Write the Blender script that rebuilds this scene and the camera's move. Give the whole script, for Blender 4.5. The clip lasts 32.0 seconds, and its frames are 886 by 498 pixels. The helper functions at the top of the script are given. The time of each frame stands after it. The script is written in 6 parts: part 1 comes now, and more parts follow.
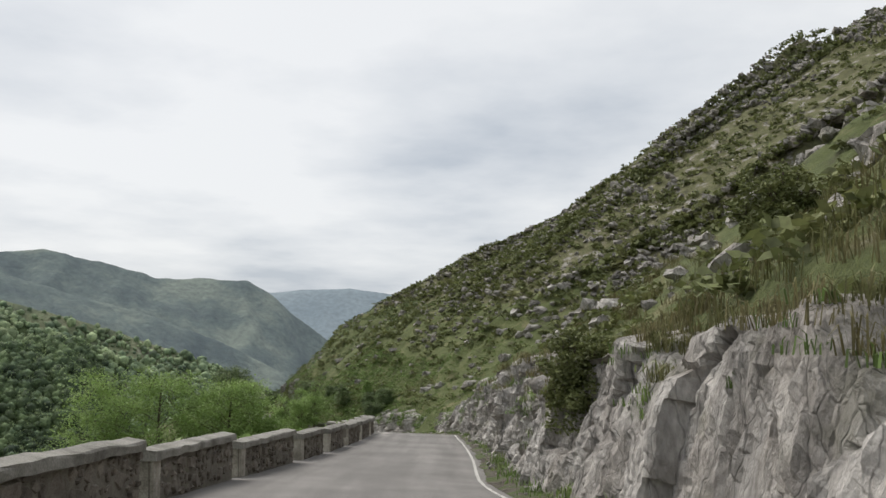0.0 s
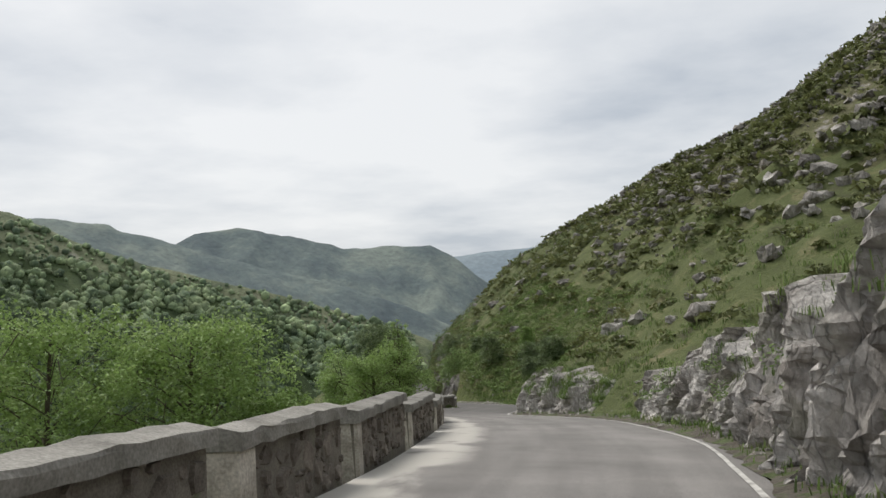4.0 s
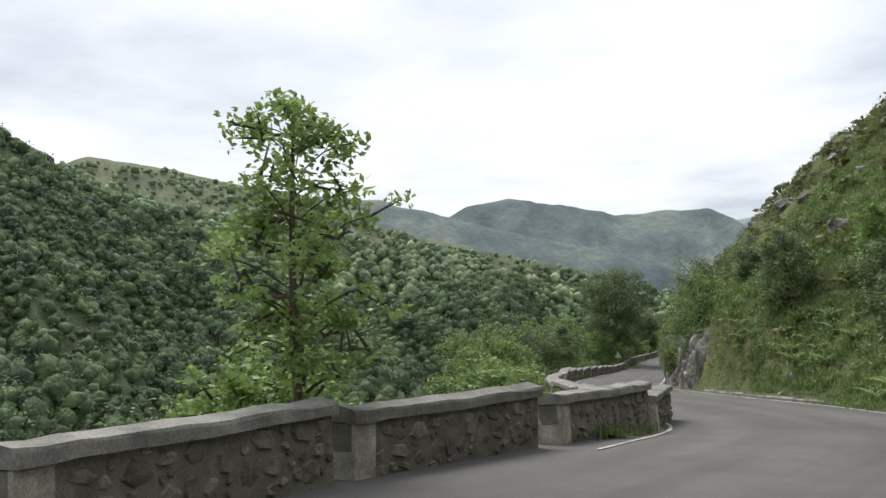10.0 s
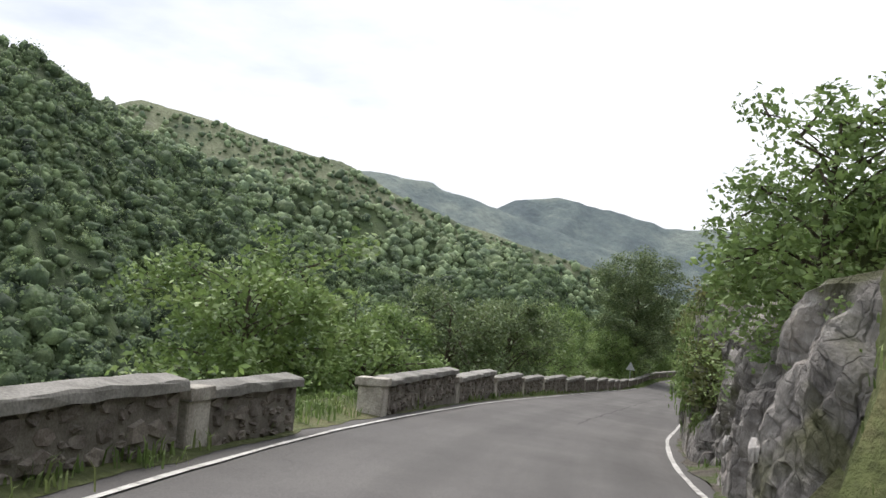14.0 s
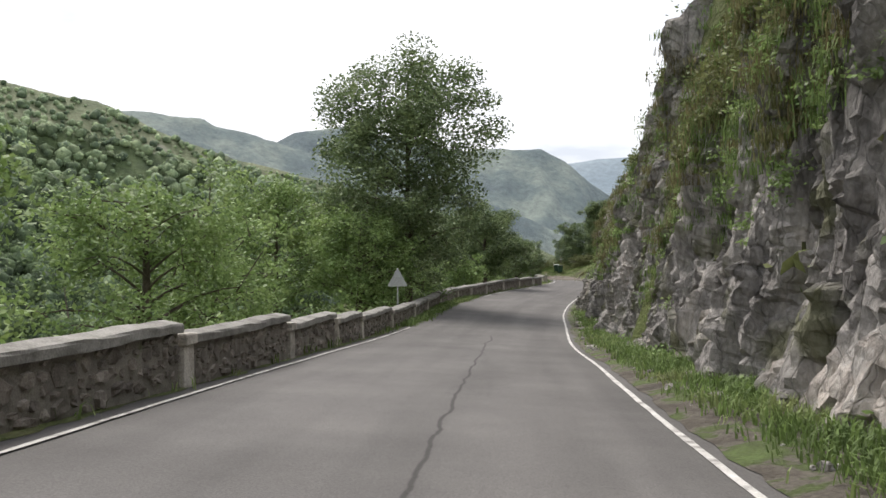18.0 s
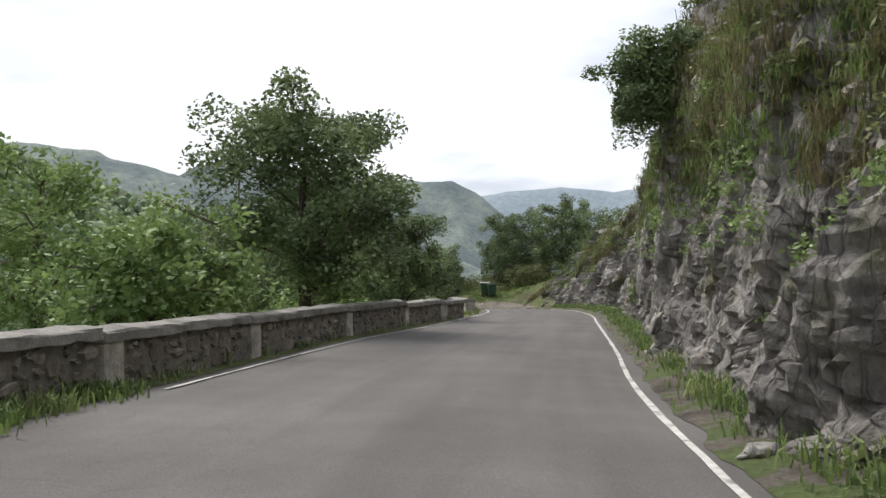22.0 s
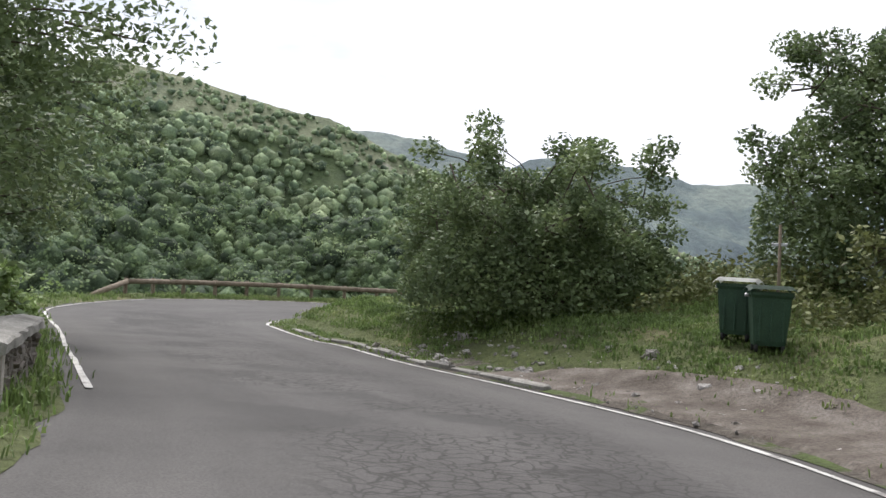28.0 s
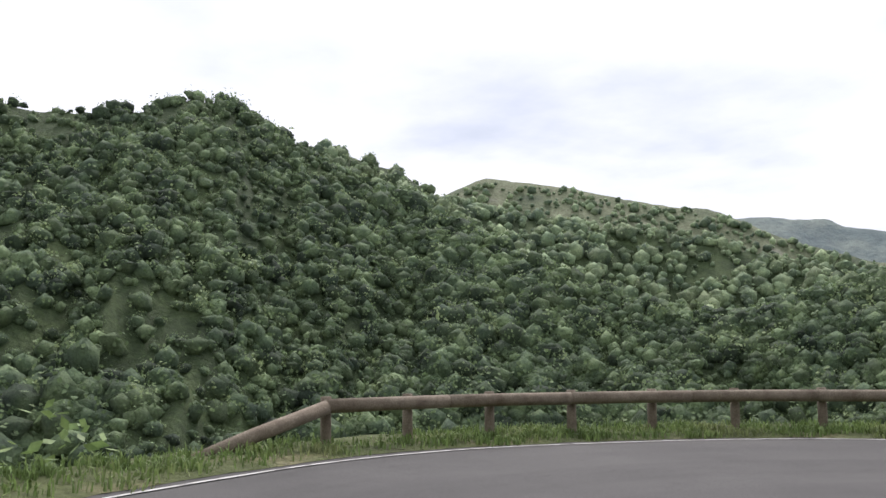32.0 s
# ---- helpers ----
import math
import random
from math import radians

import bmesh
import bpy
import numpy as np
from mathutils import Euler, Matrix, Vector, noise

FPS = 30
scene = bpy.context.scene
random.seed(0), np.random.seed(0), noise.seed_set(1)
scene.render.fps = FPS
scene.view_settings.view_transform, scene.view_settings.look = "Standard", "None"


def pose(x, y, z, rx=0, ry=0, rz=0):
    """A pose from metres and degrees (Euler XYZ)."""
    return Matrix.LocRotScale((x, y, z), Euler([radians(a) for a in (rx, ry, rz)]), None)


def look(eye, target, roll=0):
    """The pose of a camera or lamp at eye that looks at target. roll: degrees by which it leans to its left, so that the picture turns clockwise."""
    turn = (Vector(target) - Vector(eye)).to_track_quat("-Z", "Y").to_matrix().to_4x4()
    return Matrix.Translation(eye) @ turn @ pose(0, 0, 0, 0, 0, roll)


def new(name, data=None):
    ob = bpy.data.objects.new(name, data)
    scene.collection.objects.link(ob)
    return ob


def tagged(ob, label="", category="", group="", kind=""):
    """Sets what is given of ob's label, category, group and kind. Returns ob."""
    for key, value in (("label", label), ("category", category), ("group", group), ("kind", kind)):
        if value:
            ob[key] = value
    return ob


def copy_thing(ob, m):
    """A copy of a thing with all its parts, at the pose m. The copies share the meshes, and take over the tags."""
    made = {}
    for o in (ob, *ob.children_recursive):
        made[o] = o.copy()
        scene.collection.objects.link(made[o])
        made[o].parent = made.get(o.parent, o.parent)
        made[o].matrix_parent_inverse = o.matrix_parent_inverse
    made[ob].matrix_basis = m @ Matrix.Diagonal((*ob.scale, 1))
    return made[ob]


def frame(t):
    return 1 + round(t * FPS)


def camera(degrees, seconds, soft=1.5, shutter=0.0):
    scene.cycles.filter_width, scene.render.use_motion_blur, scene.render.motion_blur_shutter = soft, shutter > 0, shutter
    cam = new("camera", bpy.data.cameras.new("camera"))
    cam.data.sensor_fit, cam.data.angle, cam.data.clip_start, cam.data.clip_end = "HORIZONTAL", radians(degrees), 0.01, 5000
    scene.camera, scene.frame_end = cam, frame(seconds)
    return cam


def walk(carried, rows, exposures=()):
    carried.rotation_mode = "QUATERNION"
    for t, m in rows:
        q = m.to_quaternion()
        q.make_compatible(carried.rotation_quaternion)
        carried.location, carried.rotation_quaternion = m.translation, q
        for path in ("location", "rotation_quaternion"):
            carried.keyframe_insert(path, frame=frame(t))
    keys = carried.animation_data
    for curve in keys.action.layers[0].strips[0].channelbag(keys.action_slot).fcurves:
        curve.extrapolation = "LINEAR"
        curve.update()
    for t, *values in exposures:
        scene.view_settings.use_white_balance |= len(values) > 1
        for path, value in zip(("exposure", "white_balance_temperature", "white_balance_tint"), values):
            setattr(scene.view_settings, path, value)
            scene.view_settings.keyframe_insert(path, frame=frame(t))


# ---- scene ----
cam = camera(51.19, 32.0)
PATH = [
    (0.0, pose(-0.00, 0.00, 1.75, 97.05, -0.92, 4.52)),
    (0.5, pose(-0.56, 6.14, 1.43, 97.51, 0.10, 2.78)),
    (1.0, pose(-1.31, 12.34, 1.07, 97.42, 0.40, 0.58)),
    (1.5, pose(-2.03, 18.51, 0.68, 95.87, 0.18, 4.77)),
    (2.0, pose(-2.84, 24.45, 0.27, 93.99, 0.87, 8.89)),
    (2.5, pose(-3.16, 31.23, -0.08, 93.53, 1.13, 9.62)),
    (3.0, pose(-3.60, 38.31, -0.36, 93.69, 1.42, 11.22)),
    (3.5, pose(-4.14, 45.48, -0.63, 94.17, 1.69, 13.48)),
    (4.0, pose(-4.75, 52.49, -0.88, 94.68, 1.88, 16.19)),
    (4.5, pose(-5.41, 59.14, -1.16, 94.91, 1.92, 19.16)),
    (5.0, pose(-6.09, 65.20, -1.49, 94.59, 1.76, 22.18)),
    (5.5, pose(-6.95, 70.77, -1.89, 92.08, 1.45, 23.77)),
    (6.0, pose(-8.09, 76.35, -2.32, 90.80, 1.86, 25.61)),
    (6.5, pose(-9.31, 81.73, -2.72, 89.69, 2.36, 29.10)),
    (7.0, pose(-10.61, 86.62, -3.09, 89.27, 2.71, 31.88)),
    (7.5, pose(-12.02, 91.05, -3.45, 89.18, 2.78, 34.09)),
    (8.0, pose(-13.42, 95.13, -3.76, 90.18, 3.41, 35.41)),
    (8.5, pose(-14.78, 98.97, -4.06, 91.58, 3.77, 35.83)),
    (9.0, pose(-16.20, 102.77, -4.36, 92.32, 3.69, 35.49)),
    (9.5, pose(-17.59, 106.90, -4.72, 93.12, 3.56, 35.10)),
    (10.0, pose(-18.98, 111.42, -5.11, 93.56, 2.67, 33.22)),
    (10.5, pose(-20.00, 115.88, -5.50, 93.72, 1.20, 29.87)),
    (11.0, pose(-20.66, 120.29, -5.83, 91.17, 0.16, 24.36)),
    (11.5, pose(-21.33, 124.51, -5.98, 89.68, 0.03, 22.33)),
    (12.0, pose(-22.31, 128.67, -6.28, 89.22, -0.98, 22.64)),
    (12.5, pose(-23.73, 132.79, -6.64, 90.44, -3.06, 27.64)),
    (13.0, pose(-25.72, 137.36, -7.05, 90.57, -6.04, 32.14)),
    (13.5, pose(-28.55, 142.58, -7.37, 92.16, -6.06, 36.12)),
    (14.0, pose(-32.11, 148.31, -7.71, 92.87, -5.01, 35.59)),
    (14.5, pose(-35.45, 154.38, -8.10, 92.96, -3.34, 32.49)),
    (15.0, pose(-38.52, 160.72, -8.54, 92.66, -1.54, 28.75)),
    (15.5, pose(-41.36, 167.29, -9.03, 92.20, -0.06, 26.31)),
    (16.0, pose(-43.86, 173.82, -9.55, 91.84, 0.63, 27.09)),
    (16.5, pose(-46.41, 180.54, -10.08, 90.55, 0.15, 25.24)),
    (17.0, pose(-49.07, 187.59, -10.62, 89.65, -0.19, 23.78)),
    (17.5, pose(-51.81, 195.00, -11.17, 88.96, 0.07, 22.52)),
    (18.0, pose(-54.62, 202.65, -11.73, 89.32, 0.29, 22.75)),
    (18.5, pose(-57.41, 210.39, -12.28, 89.93, 0.36, 22.39)),
    (19.0, pose(-59.72, 217.80, -12.78, 91.06, 0.80, 21.49)),
    (19.5, pose(-62.09, 225.33, -13.29, 91.50, 1.29, 21.11)),
    (20.0, pose(-64.56, 232.86, -13.86, 91.64, 1.07, 20.51)),
    (20.5, pose(-66.85, 240.19, -14.24, 91.49, 1.01, 20.60)),
    (21.0, pose(-68.85, 247.21, -14.49, 91.95, 1.77, 20.40)),
    (21.5, pose(-70.84, 254.11, -14.64, 91.55, 1.82, 18.92)),
    (22.0, pose(-72.15, 259.78, -14.80, 91.41, 1.23, 17.38)),
    (22.5, pose(-73.51, 266.42, -14.91, 90.87, 1.82, 16.16)),
    (23.0, pose(-74.81, 272.97, -15.05, 90.55, 2.15, 15.35)),
    (23.5, pose(-75.91, 279.20, -15.18, 90.69, 3.29, 14.74)),
    (24.0, pose(-76.89, 285.09, -15.24, 90.96, 3.39, 14.02)),
    (24.5, pose(-77.68, 290.98, -15.36, 91.91, 1.52, 14.42)),
    (25.0, pose(-78.44, 296.13, -15.52, 92.44, 0.17, 15.58)),
    (25.5, pose(-79.24, 300.70, -15.67, 92.59, -0.80, 17.28)),
    (26.0, pose(-80.18, 304.86, -15.78, 92.40, -1.54, 19.30)),
    (26.5, pose(-81.36, 308.86, -15.83, 91.91, -2.17, 21.45)),
    (27.0, pose(-82.88, 312.91, -15.79, 91.17, -2.83, 23.50)),
    (27.5, pose(-84.62, 317.11, -15.78, 90.78, -2.65, 28.32)),
    (28.0, pose(-86.65, 320.74, -15.86, 91.04, -3.25, 37.56)),
    (28.5, pose(-89.42, 324.33, -15.99, 92.02, -2.66, 46.49)),
    (29.0, pose(-92.28, 327.17, -16.11, 92.86, -1.51, 52.38)),
    (29.5, pose(-95.41, 329.51, -16.18, 93.63, -1.16, 57.22)),
    (30.0, pose(-97.71, 331.02, -16.24, 94.33, -1.29, 62.81)),
    (30.5, pose(-100.23, 332.78, -16.32, 95.21, -1.64, 65.17)),
    (31.0, pose(-103.41, 334.96, -16.41, 96.15, -1.24, 64.46)),
    (31.5, pose(-106.75, 337.38, -16.52, 96.58, -1.15, 64.67)),
    (32.0, pose(-110.32, 340.64, -16.64, 96.76, 0.35, 61.22)),
]
EXPOSURES = [(0.0, 0.06, 6450, 10), (5.0, 0.04, 6450, 10), (6.0, 0.4, 6400, 10), (8.0, 0.78, 6300, 10), (9.0, 0.66, 6300, 10), (10.0, 0.36, 6300, 10), (11.0, 0.36, 6300, 12), (13.0, 0.66, 6250, 14), (15.0, 0.36, 6350, 12), (16.0, 0.3, 6350, 12), (17.2, 0.62, 6400, 13), (20.0, 0.7, 6450, 14), (22.0, 0.54, 6350, 13), (24.0, 0.58, 6350, 13), (27.0, 0.66, 6250, 14), (29.0, 0.64, 6220, 15), (31.0, 0.45, 6180, 17), (32.0, 0.45, 6180, 17)]
walk(cam, PATH, EXPOSURES)

# ---- sky and sun ----
SUN_AHEAD, SUN_UP = 55.0, 52.0      # degrees to the left of +y, degrees above the horizon
world = bpy.data.worlds.new("sky")
scene.world = world
world.use_nodes = True
wn, wl = world.node_tree.nodes, world.node_tree.links
sky = wn.new("ShaderNodeTexSky")
sky.sky_type, sky.sun_disc = "NISHITA", False
sky.sun_elevation, sky.sun_rotation = radians(SUN_UP), radians(-SUN_AHEAD)
sky.air_density, sky.dust_density = 1.0, 3.0
coord = wn.new("ShaderNodeTexCoord")
split = wn.new("ShaderNodeSeparateXYZ")
wl.new(coord.outputs["Generated"], split.inputs[0])
lift = wn.new("ShaderNodeMath"); lift.operation = "ADD"; lift.inputs[1].default_value = 0.12
wl.new(split.outputs[2], lift.inputs[0])
flat = wn.new("ShaderNodeVectorMath"); flat.operation = "DIVIDE"
join = wn.new("ShaderNodeCombineXYZ")
for k in range(3):
    wl.new(lift.outputs[0], join.inputs[k])
wl.new(coord.outputs["Generated"], flat.inputs[0]); wl.new(join.outputs[0], flat.inputs[1])
cloud = wn.new("ShaderNodeTexNoise")
cloud.inputs["Scale"].default_value, cloud.inputs["Detail"].default_value = 0.95, 9
cloud.inputs["Roughness"].default_value = 0.52
wl.new(flat.outputs[0], cloud.inputs["Vector"])
cover = wn.new("ShaderNodeValToRGB")
cover.color_ramp.elements[0].position, cover.color_ramp.elements[0].color = 0.31, (6.0, 6.5, 7.1, 1)
cover.color_ramp.elements[1].position, cover.color_ramp.elements[1].color = 0.6, (10.2, 10.3, 10.3, 1)
mid = cover.color_ramp.elements.new(0.44); mid.color = (8.2, 8.5, 8.8, 1)
wl.new(cloud.outputs["Fac"], cover.inputs[0])
mixsky = wn.new("ShaderNodeMix"); mixsky.data_type = "RGBA"; mixsky.inputs[0].default_value = 0.86
wl.new(sky.outputs[0], mixsky.inputs[6]); wl.new(cover.outputs[0], mixsky.inputs[7])
back = wn["Background"]
back.inputs["Strength"].default_value = 0.088
wl.new(mixsky.outputs[2], back.inputs["Color"])

sun = new("sun", bpy.data.lights.new("sun", "SUN"))
sun.data.energy, sun.data.angle, sun.data.color = 2.8, radians(26), (1.0, 0.95, 0.87)
sun_from = Vector((-math.sin(radians(SUN_AHEAD)) * math.cos(radians(SUN_UP)), math.cos(radians(SUN_AHEAD)) * math.cos(radians(SUN_UP)), math.sin(radians(SUN_UP))))
sun.matrix_world = look(sun_from * 300, (0, 0, 0))


# ---- materials ----
def surface(name, stops, scale=1.0, detail=6.0, rough=0.85, bump=0.3, bump_scale=None, fine=None, metal=0.0, vary=0.0, island=0.0, translucent=0.0, stretch=(1, 1, 1), dist=0.02):
    """A procedural surface: a noise at one scale through colour stops, fine grain over it, and bump."""
    m = bpy.data.materials.new(name)
    m.use_nodes = True
    n, l = m.node_tree.nodes, m.node_tree.links
    b = n["Principled BSDF"]
    tc = n.new("ShaderNodeNewGeometry")
    mp = n.new("ShaderNodeMapping")
    mp.inputs["Scale"].default_value = stretch
    l.new(tc.outputs["Position"], mp.inputs["Vector"])
    tex = n.new("ShaderNodeTexNoise")
    tex.inputs["Scale"].default_value, tex.inputs["Detail"].default_value, tex.inputs["Roughness"].default_value = scale, detail, 0.6
    l.new(mp.outputs[0], tex.inputs["Vector"])
    ramp = n.new("ShaderNodeValToRGB")
    es = ramp.color_ramp.elements
    es[0].position, es[0].color = stops[0][0], (*stops[0][1], 1)
    es[1].position, es[1].color = stops[-1][0], (*stops[-1][1], 1)
    for p, c in stops[1:-1]:
        es.new(p).color = (*c, 1)
    l.new(tex.outputs["Fac"], ramp.inputs[0])
    colour = ramp.outputs[0]
    grain = n.new("ShaderNodeTexNoise")
    grain.inputs["Scale"].default_value, grain.inputs["Detail"].default_value = (fine or scale * 14), 4
    l.new(mp.outputs[0], grain.inputs["Vector"])
    gm = n.new("ShaderNodeMapRange")
    gm.inputs[1].default_value, gm.inputs[2].default_value, gm.inputs[3].default_value, gm.inputs[4].default_value = 0.3, 0.7, 0.72, 1.22
    l.new(grain.outputs["Fac"], gm.inputs[0])
    mul = n.new("ShaderNodeMix"); mul.data_type, mul.blend_type = "RGBA", "MULTIPLY"
    mul.inputs[0].default_value = 1.0
    l.new(colour, mul.inputs[6]); l.new(gm.outputs[0], mul.inputs[7])
    colour = mul.outputs[2]
    if vary or island:
        src = n.new("ShaderNodeObjectInfo").outputs["Random"] if vary else tc.outputs["Random Per Island"]
        amount = vary or island
        vr = n.new("ShaderNodeMapRange")
        vr.inputs[3].default_value, vr.inputs[4].default_value = 1 - amount, 1 + amount
        l.new(src, vr.inputs[0])
        m2 = n.new("ShaderNodeMix"); m2.data_type, m2.blend_type = "RGBA", "MULTIPLY"
        m2.inputs[0].default_value = 1.0
        l.new(colour, m2.inputs[6]); l.new(vr.outputs[0], m2.inputs[7])
        colour = m2.outputs[2]
    l.new(colour, b.inputs["Base Color"])
    b.inputs["Roughness"].default_value, b.inputs["Metallic"].default_value = rough, metal
    b.inputs["Specular IOR Level"].default_value = 0.3
    if bump:
        bp = n.new("ShaderNodeBump")
        bp.inputs["Strength"].default_value, bp.inputs["Distance"].default_value = bump, dist
        bt = n.new("ShaderNodeTexNoise")
        bt.inputs["Scale"].default_value, bt.inputs["Detail"].default_value, bt.inputs["Roughness"].default_value = (bump_scale or scale * 6), 8, 0.65
        l.new(mp.outputs[0], bt.inputs["Vector"])
        l.new(bt.outputs["Fac"], bp.inputs["Height"]); l.new(bp.outputs[0], b.inputs["Normal"])
    if translucent:
        out = n["Material Output"]
        tr = n.new("ShaderNodeBsdfTranslucent")
        l.new(colour, tr.inputs["Color"])
        mx = n.new("ShaderNodeMixShader"); mx.inputs[0].default_value = translucent
        l.new(b.outputs[0], mx.inputs[1]); l.new(tr.outputs[0], mx.inputs[2]); l.new(mx.outputs[0], out.inputs["Surface"])
    return m


def road_surface():
    """Asphalt by its own run: u along in metres, v across; pale and dusty first, older and darker later, with cracks and patches."""
    m = surface("asphalt", [(0.3, (0.125, 0.118, 0.112)), (0.5, (0.155, 0.147, 0.14)), (0.72, (0.19, 0.18, 0.17))], 0.35, 8, 0.9, 0.25, 60, 45)
    n, l = m.node_tree.nodes, m.node_tree.links
    b = n["Principled BSDF"]

    def link(a, c):
        if isinstance(a, (int, float)):
            c.default_value = a
        else:
            l.new(a, c)

    def calc(op, a, c=0.0, clamp=False):
        k = n.new("ShaderNodeMath"); k.operation = op; k.use_clamp = clamp
        link(a, k.inputs[0]); link(c, k.inputs[1])
        return k.outputs[0]

    def ramp(x, a, c, lo=0.0, hi=1.0):
        k = n.new("ShaderNodeMapRange"); k.interpolation_type = "SMOOTHSTEP"
        k.inputs[1].default_value, k.inputs[2].default_value, k.inputs[3].default_value, k.inputs[4].default_value = a, c, lo, hi
        l.new(x, k.inputs[0])
        return k.outputs[0]

    def grain(scale, detail=5, stretch=(1, 1, 1), src=None):
        mp = n.new("ShaderNodeMapping"); mp.inputs["Scale"].default_value = stretch
        l.new(src or uv.outputs["UV"], mp.inputs["Vector"])
        t = n.new("ShaderNodeTexNoise"); t.inputs["Scale"].default_value, t.inputs["Detail"].default_value = scale, detail
        l.new(mp.outputs[0], t.inputs["Vector"])
        return t.outputs["Fac"]

    def blend(colour, fac, kind="MIX", to=None, by=None):
        k = n.new("ShaderNodeMix"); k.data_type, k.blend_type = "RGBA", kind
        link(fac, k.inputs[0]); l.new(colour, k.inputs[6])
        if by is not None:
            l.new(by, k.inputs[7])
        else:
            k.inputs[7].default_value = (*to, 1)
        return k.outputs[2]

    uv = n.new("ShaderNodeTexCoord")
    sep = n.new("ShaderNodeSeparateXYZ"); l.new(uv.outputs["UV"], sep.inputs[0])
    u, v = sep.outputs[0], sep.outputs[1]
    colour = b.inputs["Base Color"].links[0].from_socket
    # the older surface past the sharp bend
    old = ramp(calc("ADD", u, calc("MULTIPLY", grain(0.1), 8.0)), ROAD_OLD, ROAD_OLD + 16, 1.22, 0.66)
    colour = blend(colour, 1.0, "MULTIPLY", by=old)
    colour = blend(colour, 1.0, "MULTIPLY", by=ramp(u, 340, 374, 1.0, 0.7))
    # wheel tracks and streaks along the way
    tracks = ramp(grain(3.0, 4, (0.02, 2.2, 1)), 0.35, 0.65, 0.86, 1.1)
    colour = blend(colour, 1.0, "MULTIPLY", by=tracks)
    # pale dust along the valley edge
    near = ramp(v, 0.21, 0.07)
    patchy = ramp(calc("ADD", grain(0.55, 8, (0.5, 7, 1)), calc("MULTIPLY", near, 0.2)), 0.52, 0.68)
    reach = calc("MULTIPLY", ramp(u, DUST[0], DUST[0] + 8), ramp(u, DUST[1], DUST[1] - 6))
    dusty = calc("MULTIPLY", calc("MULTIPLY", near, patchy), reach)
    colour = blend(colour, calc("MULTIPLY", dusty, 0.8), to=(0.48, 0.46, 0.42))
    # one long joint near the middle
    wob = calc("MULTIPLY", calc("SUBTRACT", grain(0.35, 6, (1, 0, 0)), 0.5), 0.09)
    off = calc("ABSOLUTE", calc("SUBTRACT", calc("ADD", v, wob), 0.56))
    joint = calc("MULTIPLY", ramp(off, 0.0065, 0.0015), calc("MULTIPLY", ramp(u, JOINT[0], JOINT[0] + 4), ramp(u, JOINT[1], JOINT[1] - 4)))
    # fine cracks all over, crazed where the lorries turn
    geo = n.new("ShaderNodeNewGeometry")
    wn_ = n.new("ShaderNodeTexNoise"); wn_.inputs["Scale"].default_value = 1.5
    l.new(geo.outputs["Position"], wn_.inputs["Vector"])
    bend = n.new("ShaderNodeVectorMath"); bend.operation = "MULTIPLY_ADD"; bend.inputs[1].default_value = (0.8, 0.8, 0.8)
    l.new(wn_.outputs["Color"], bend.inputs[0]); l.new(geo.outputs["Position"], bend.inputs[2])
    total = joint
    for size, width, a, c in ((0.45, 0.012, 0.5, 0.6), (4.4, 0.1, 0.0, 0.0)):
        vo = n.new("ShaderNodeTexVoronoi"); vo.feature = "DISTANCE_TO_EDGE"; vo.inputs["Scale"].default_value = size
        l.new(bend.outputs[0], vo.inputs["Vector"])
        line = ramp(vo.outputs["Distance"], width, width * 0.25)
        if a:
            where = calc("MULTIPLY", ramp(grain(0.12, 3, src=geo.outputs["Position"]), a, c), 0.22)
        else:
            where = calc("MULTIPLY", ramp(grain(0.33, 4, src=geo.outputs["Position"]), 0.42, 0.52), calc("MULTIPLY", ramp(u, CRAZED[0], CRAZED[0] + 8), ramp(u, CRAZED[1], CRAZED[1] - 8)))
            where = calc("MULTIPLY", where, calc("MULTIPLY", ramp(v, 0.2, 0.35), ramp(v, 0.85, 0.7)))
        total = calc("MAXIMUM", total, calc("MULTIPLY", line, where))
    smear = calc("MULTIPLY", ramp(grain(0.45, 7, (1, 1, 1), geo.outputs["Position"]), 0.49, 0.58), calc("MULTIPLY", ramp(u, CRAZED[0], CRAZED[0] + 8), ramp(u, CRAZED[1], CRAZED[1] - 8)))
    smear = calc("MULTIPLY", smear, calc("MULTIPLY", ramp(v, 0.12, 0.3), ramp(v, 0.8, 0.6)))
    colour = blend(colour, calc("MULTIPLY", smear, 0.75), to=(0.045, 0.043, 0.041))
    colour = blend(colour, calc("MULTIPLY", total, 0.85), to=(0.03, 0.028, 0.026))
    l.new(colour, b.inputs["Base Color"])
    return m


# metres along the road: where the older surface begins, the dust, the long joint, the crazed stretch
ROAD_OLD, DUST, JOINT, CRAZED = 128.0, (66.0, 124.0), (192.0, 266.0), (344.0, 392.0)
M_ROAD = road_surface()
M_LINE = surface("road_paint", [(0.36, (0.2, 0.19, 0.18)), (0.47, (0.46, 0.45, 0.42)), (0.7, (0.6, 0.59, 0.56))], 3.0, 8, 0.75, 0.2, 40, 60)
M_GRASS = surface("stony_meadow", [(0.28, (0.06, 0.052, 0.032)), (0.42, (0.082, 0.1, 0.034)), (0.56, (0.102, 0.12, 0.044)), (0.66, (0.17, 0.16, 0.08)), (0.76, (0.27, 0.26, 0.235))], 0.45, 9, 0.95, 0.9, 4.0, 9, dist=0.2)
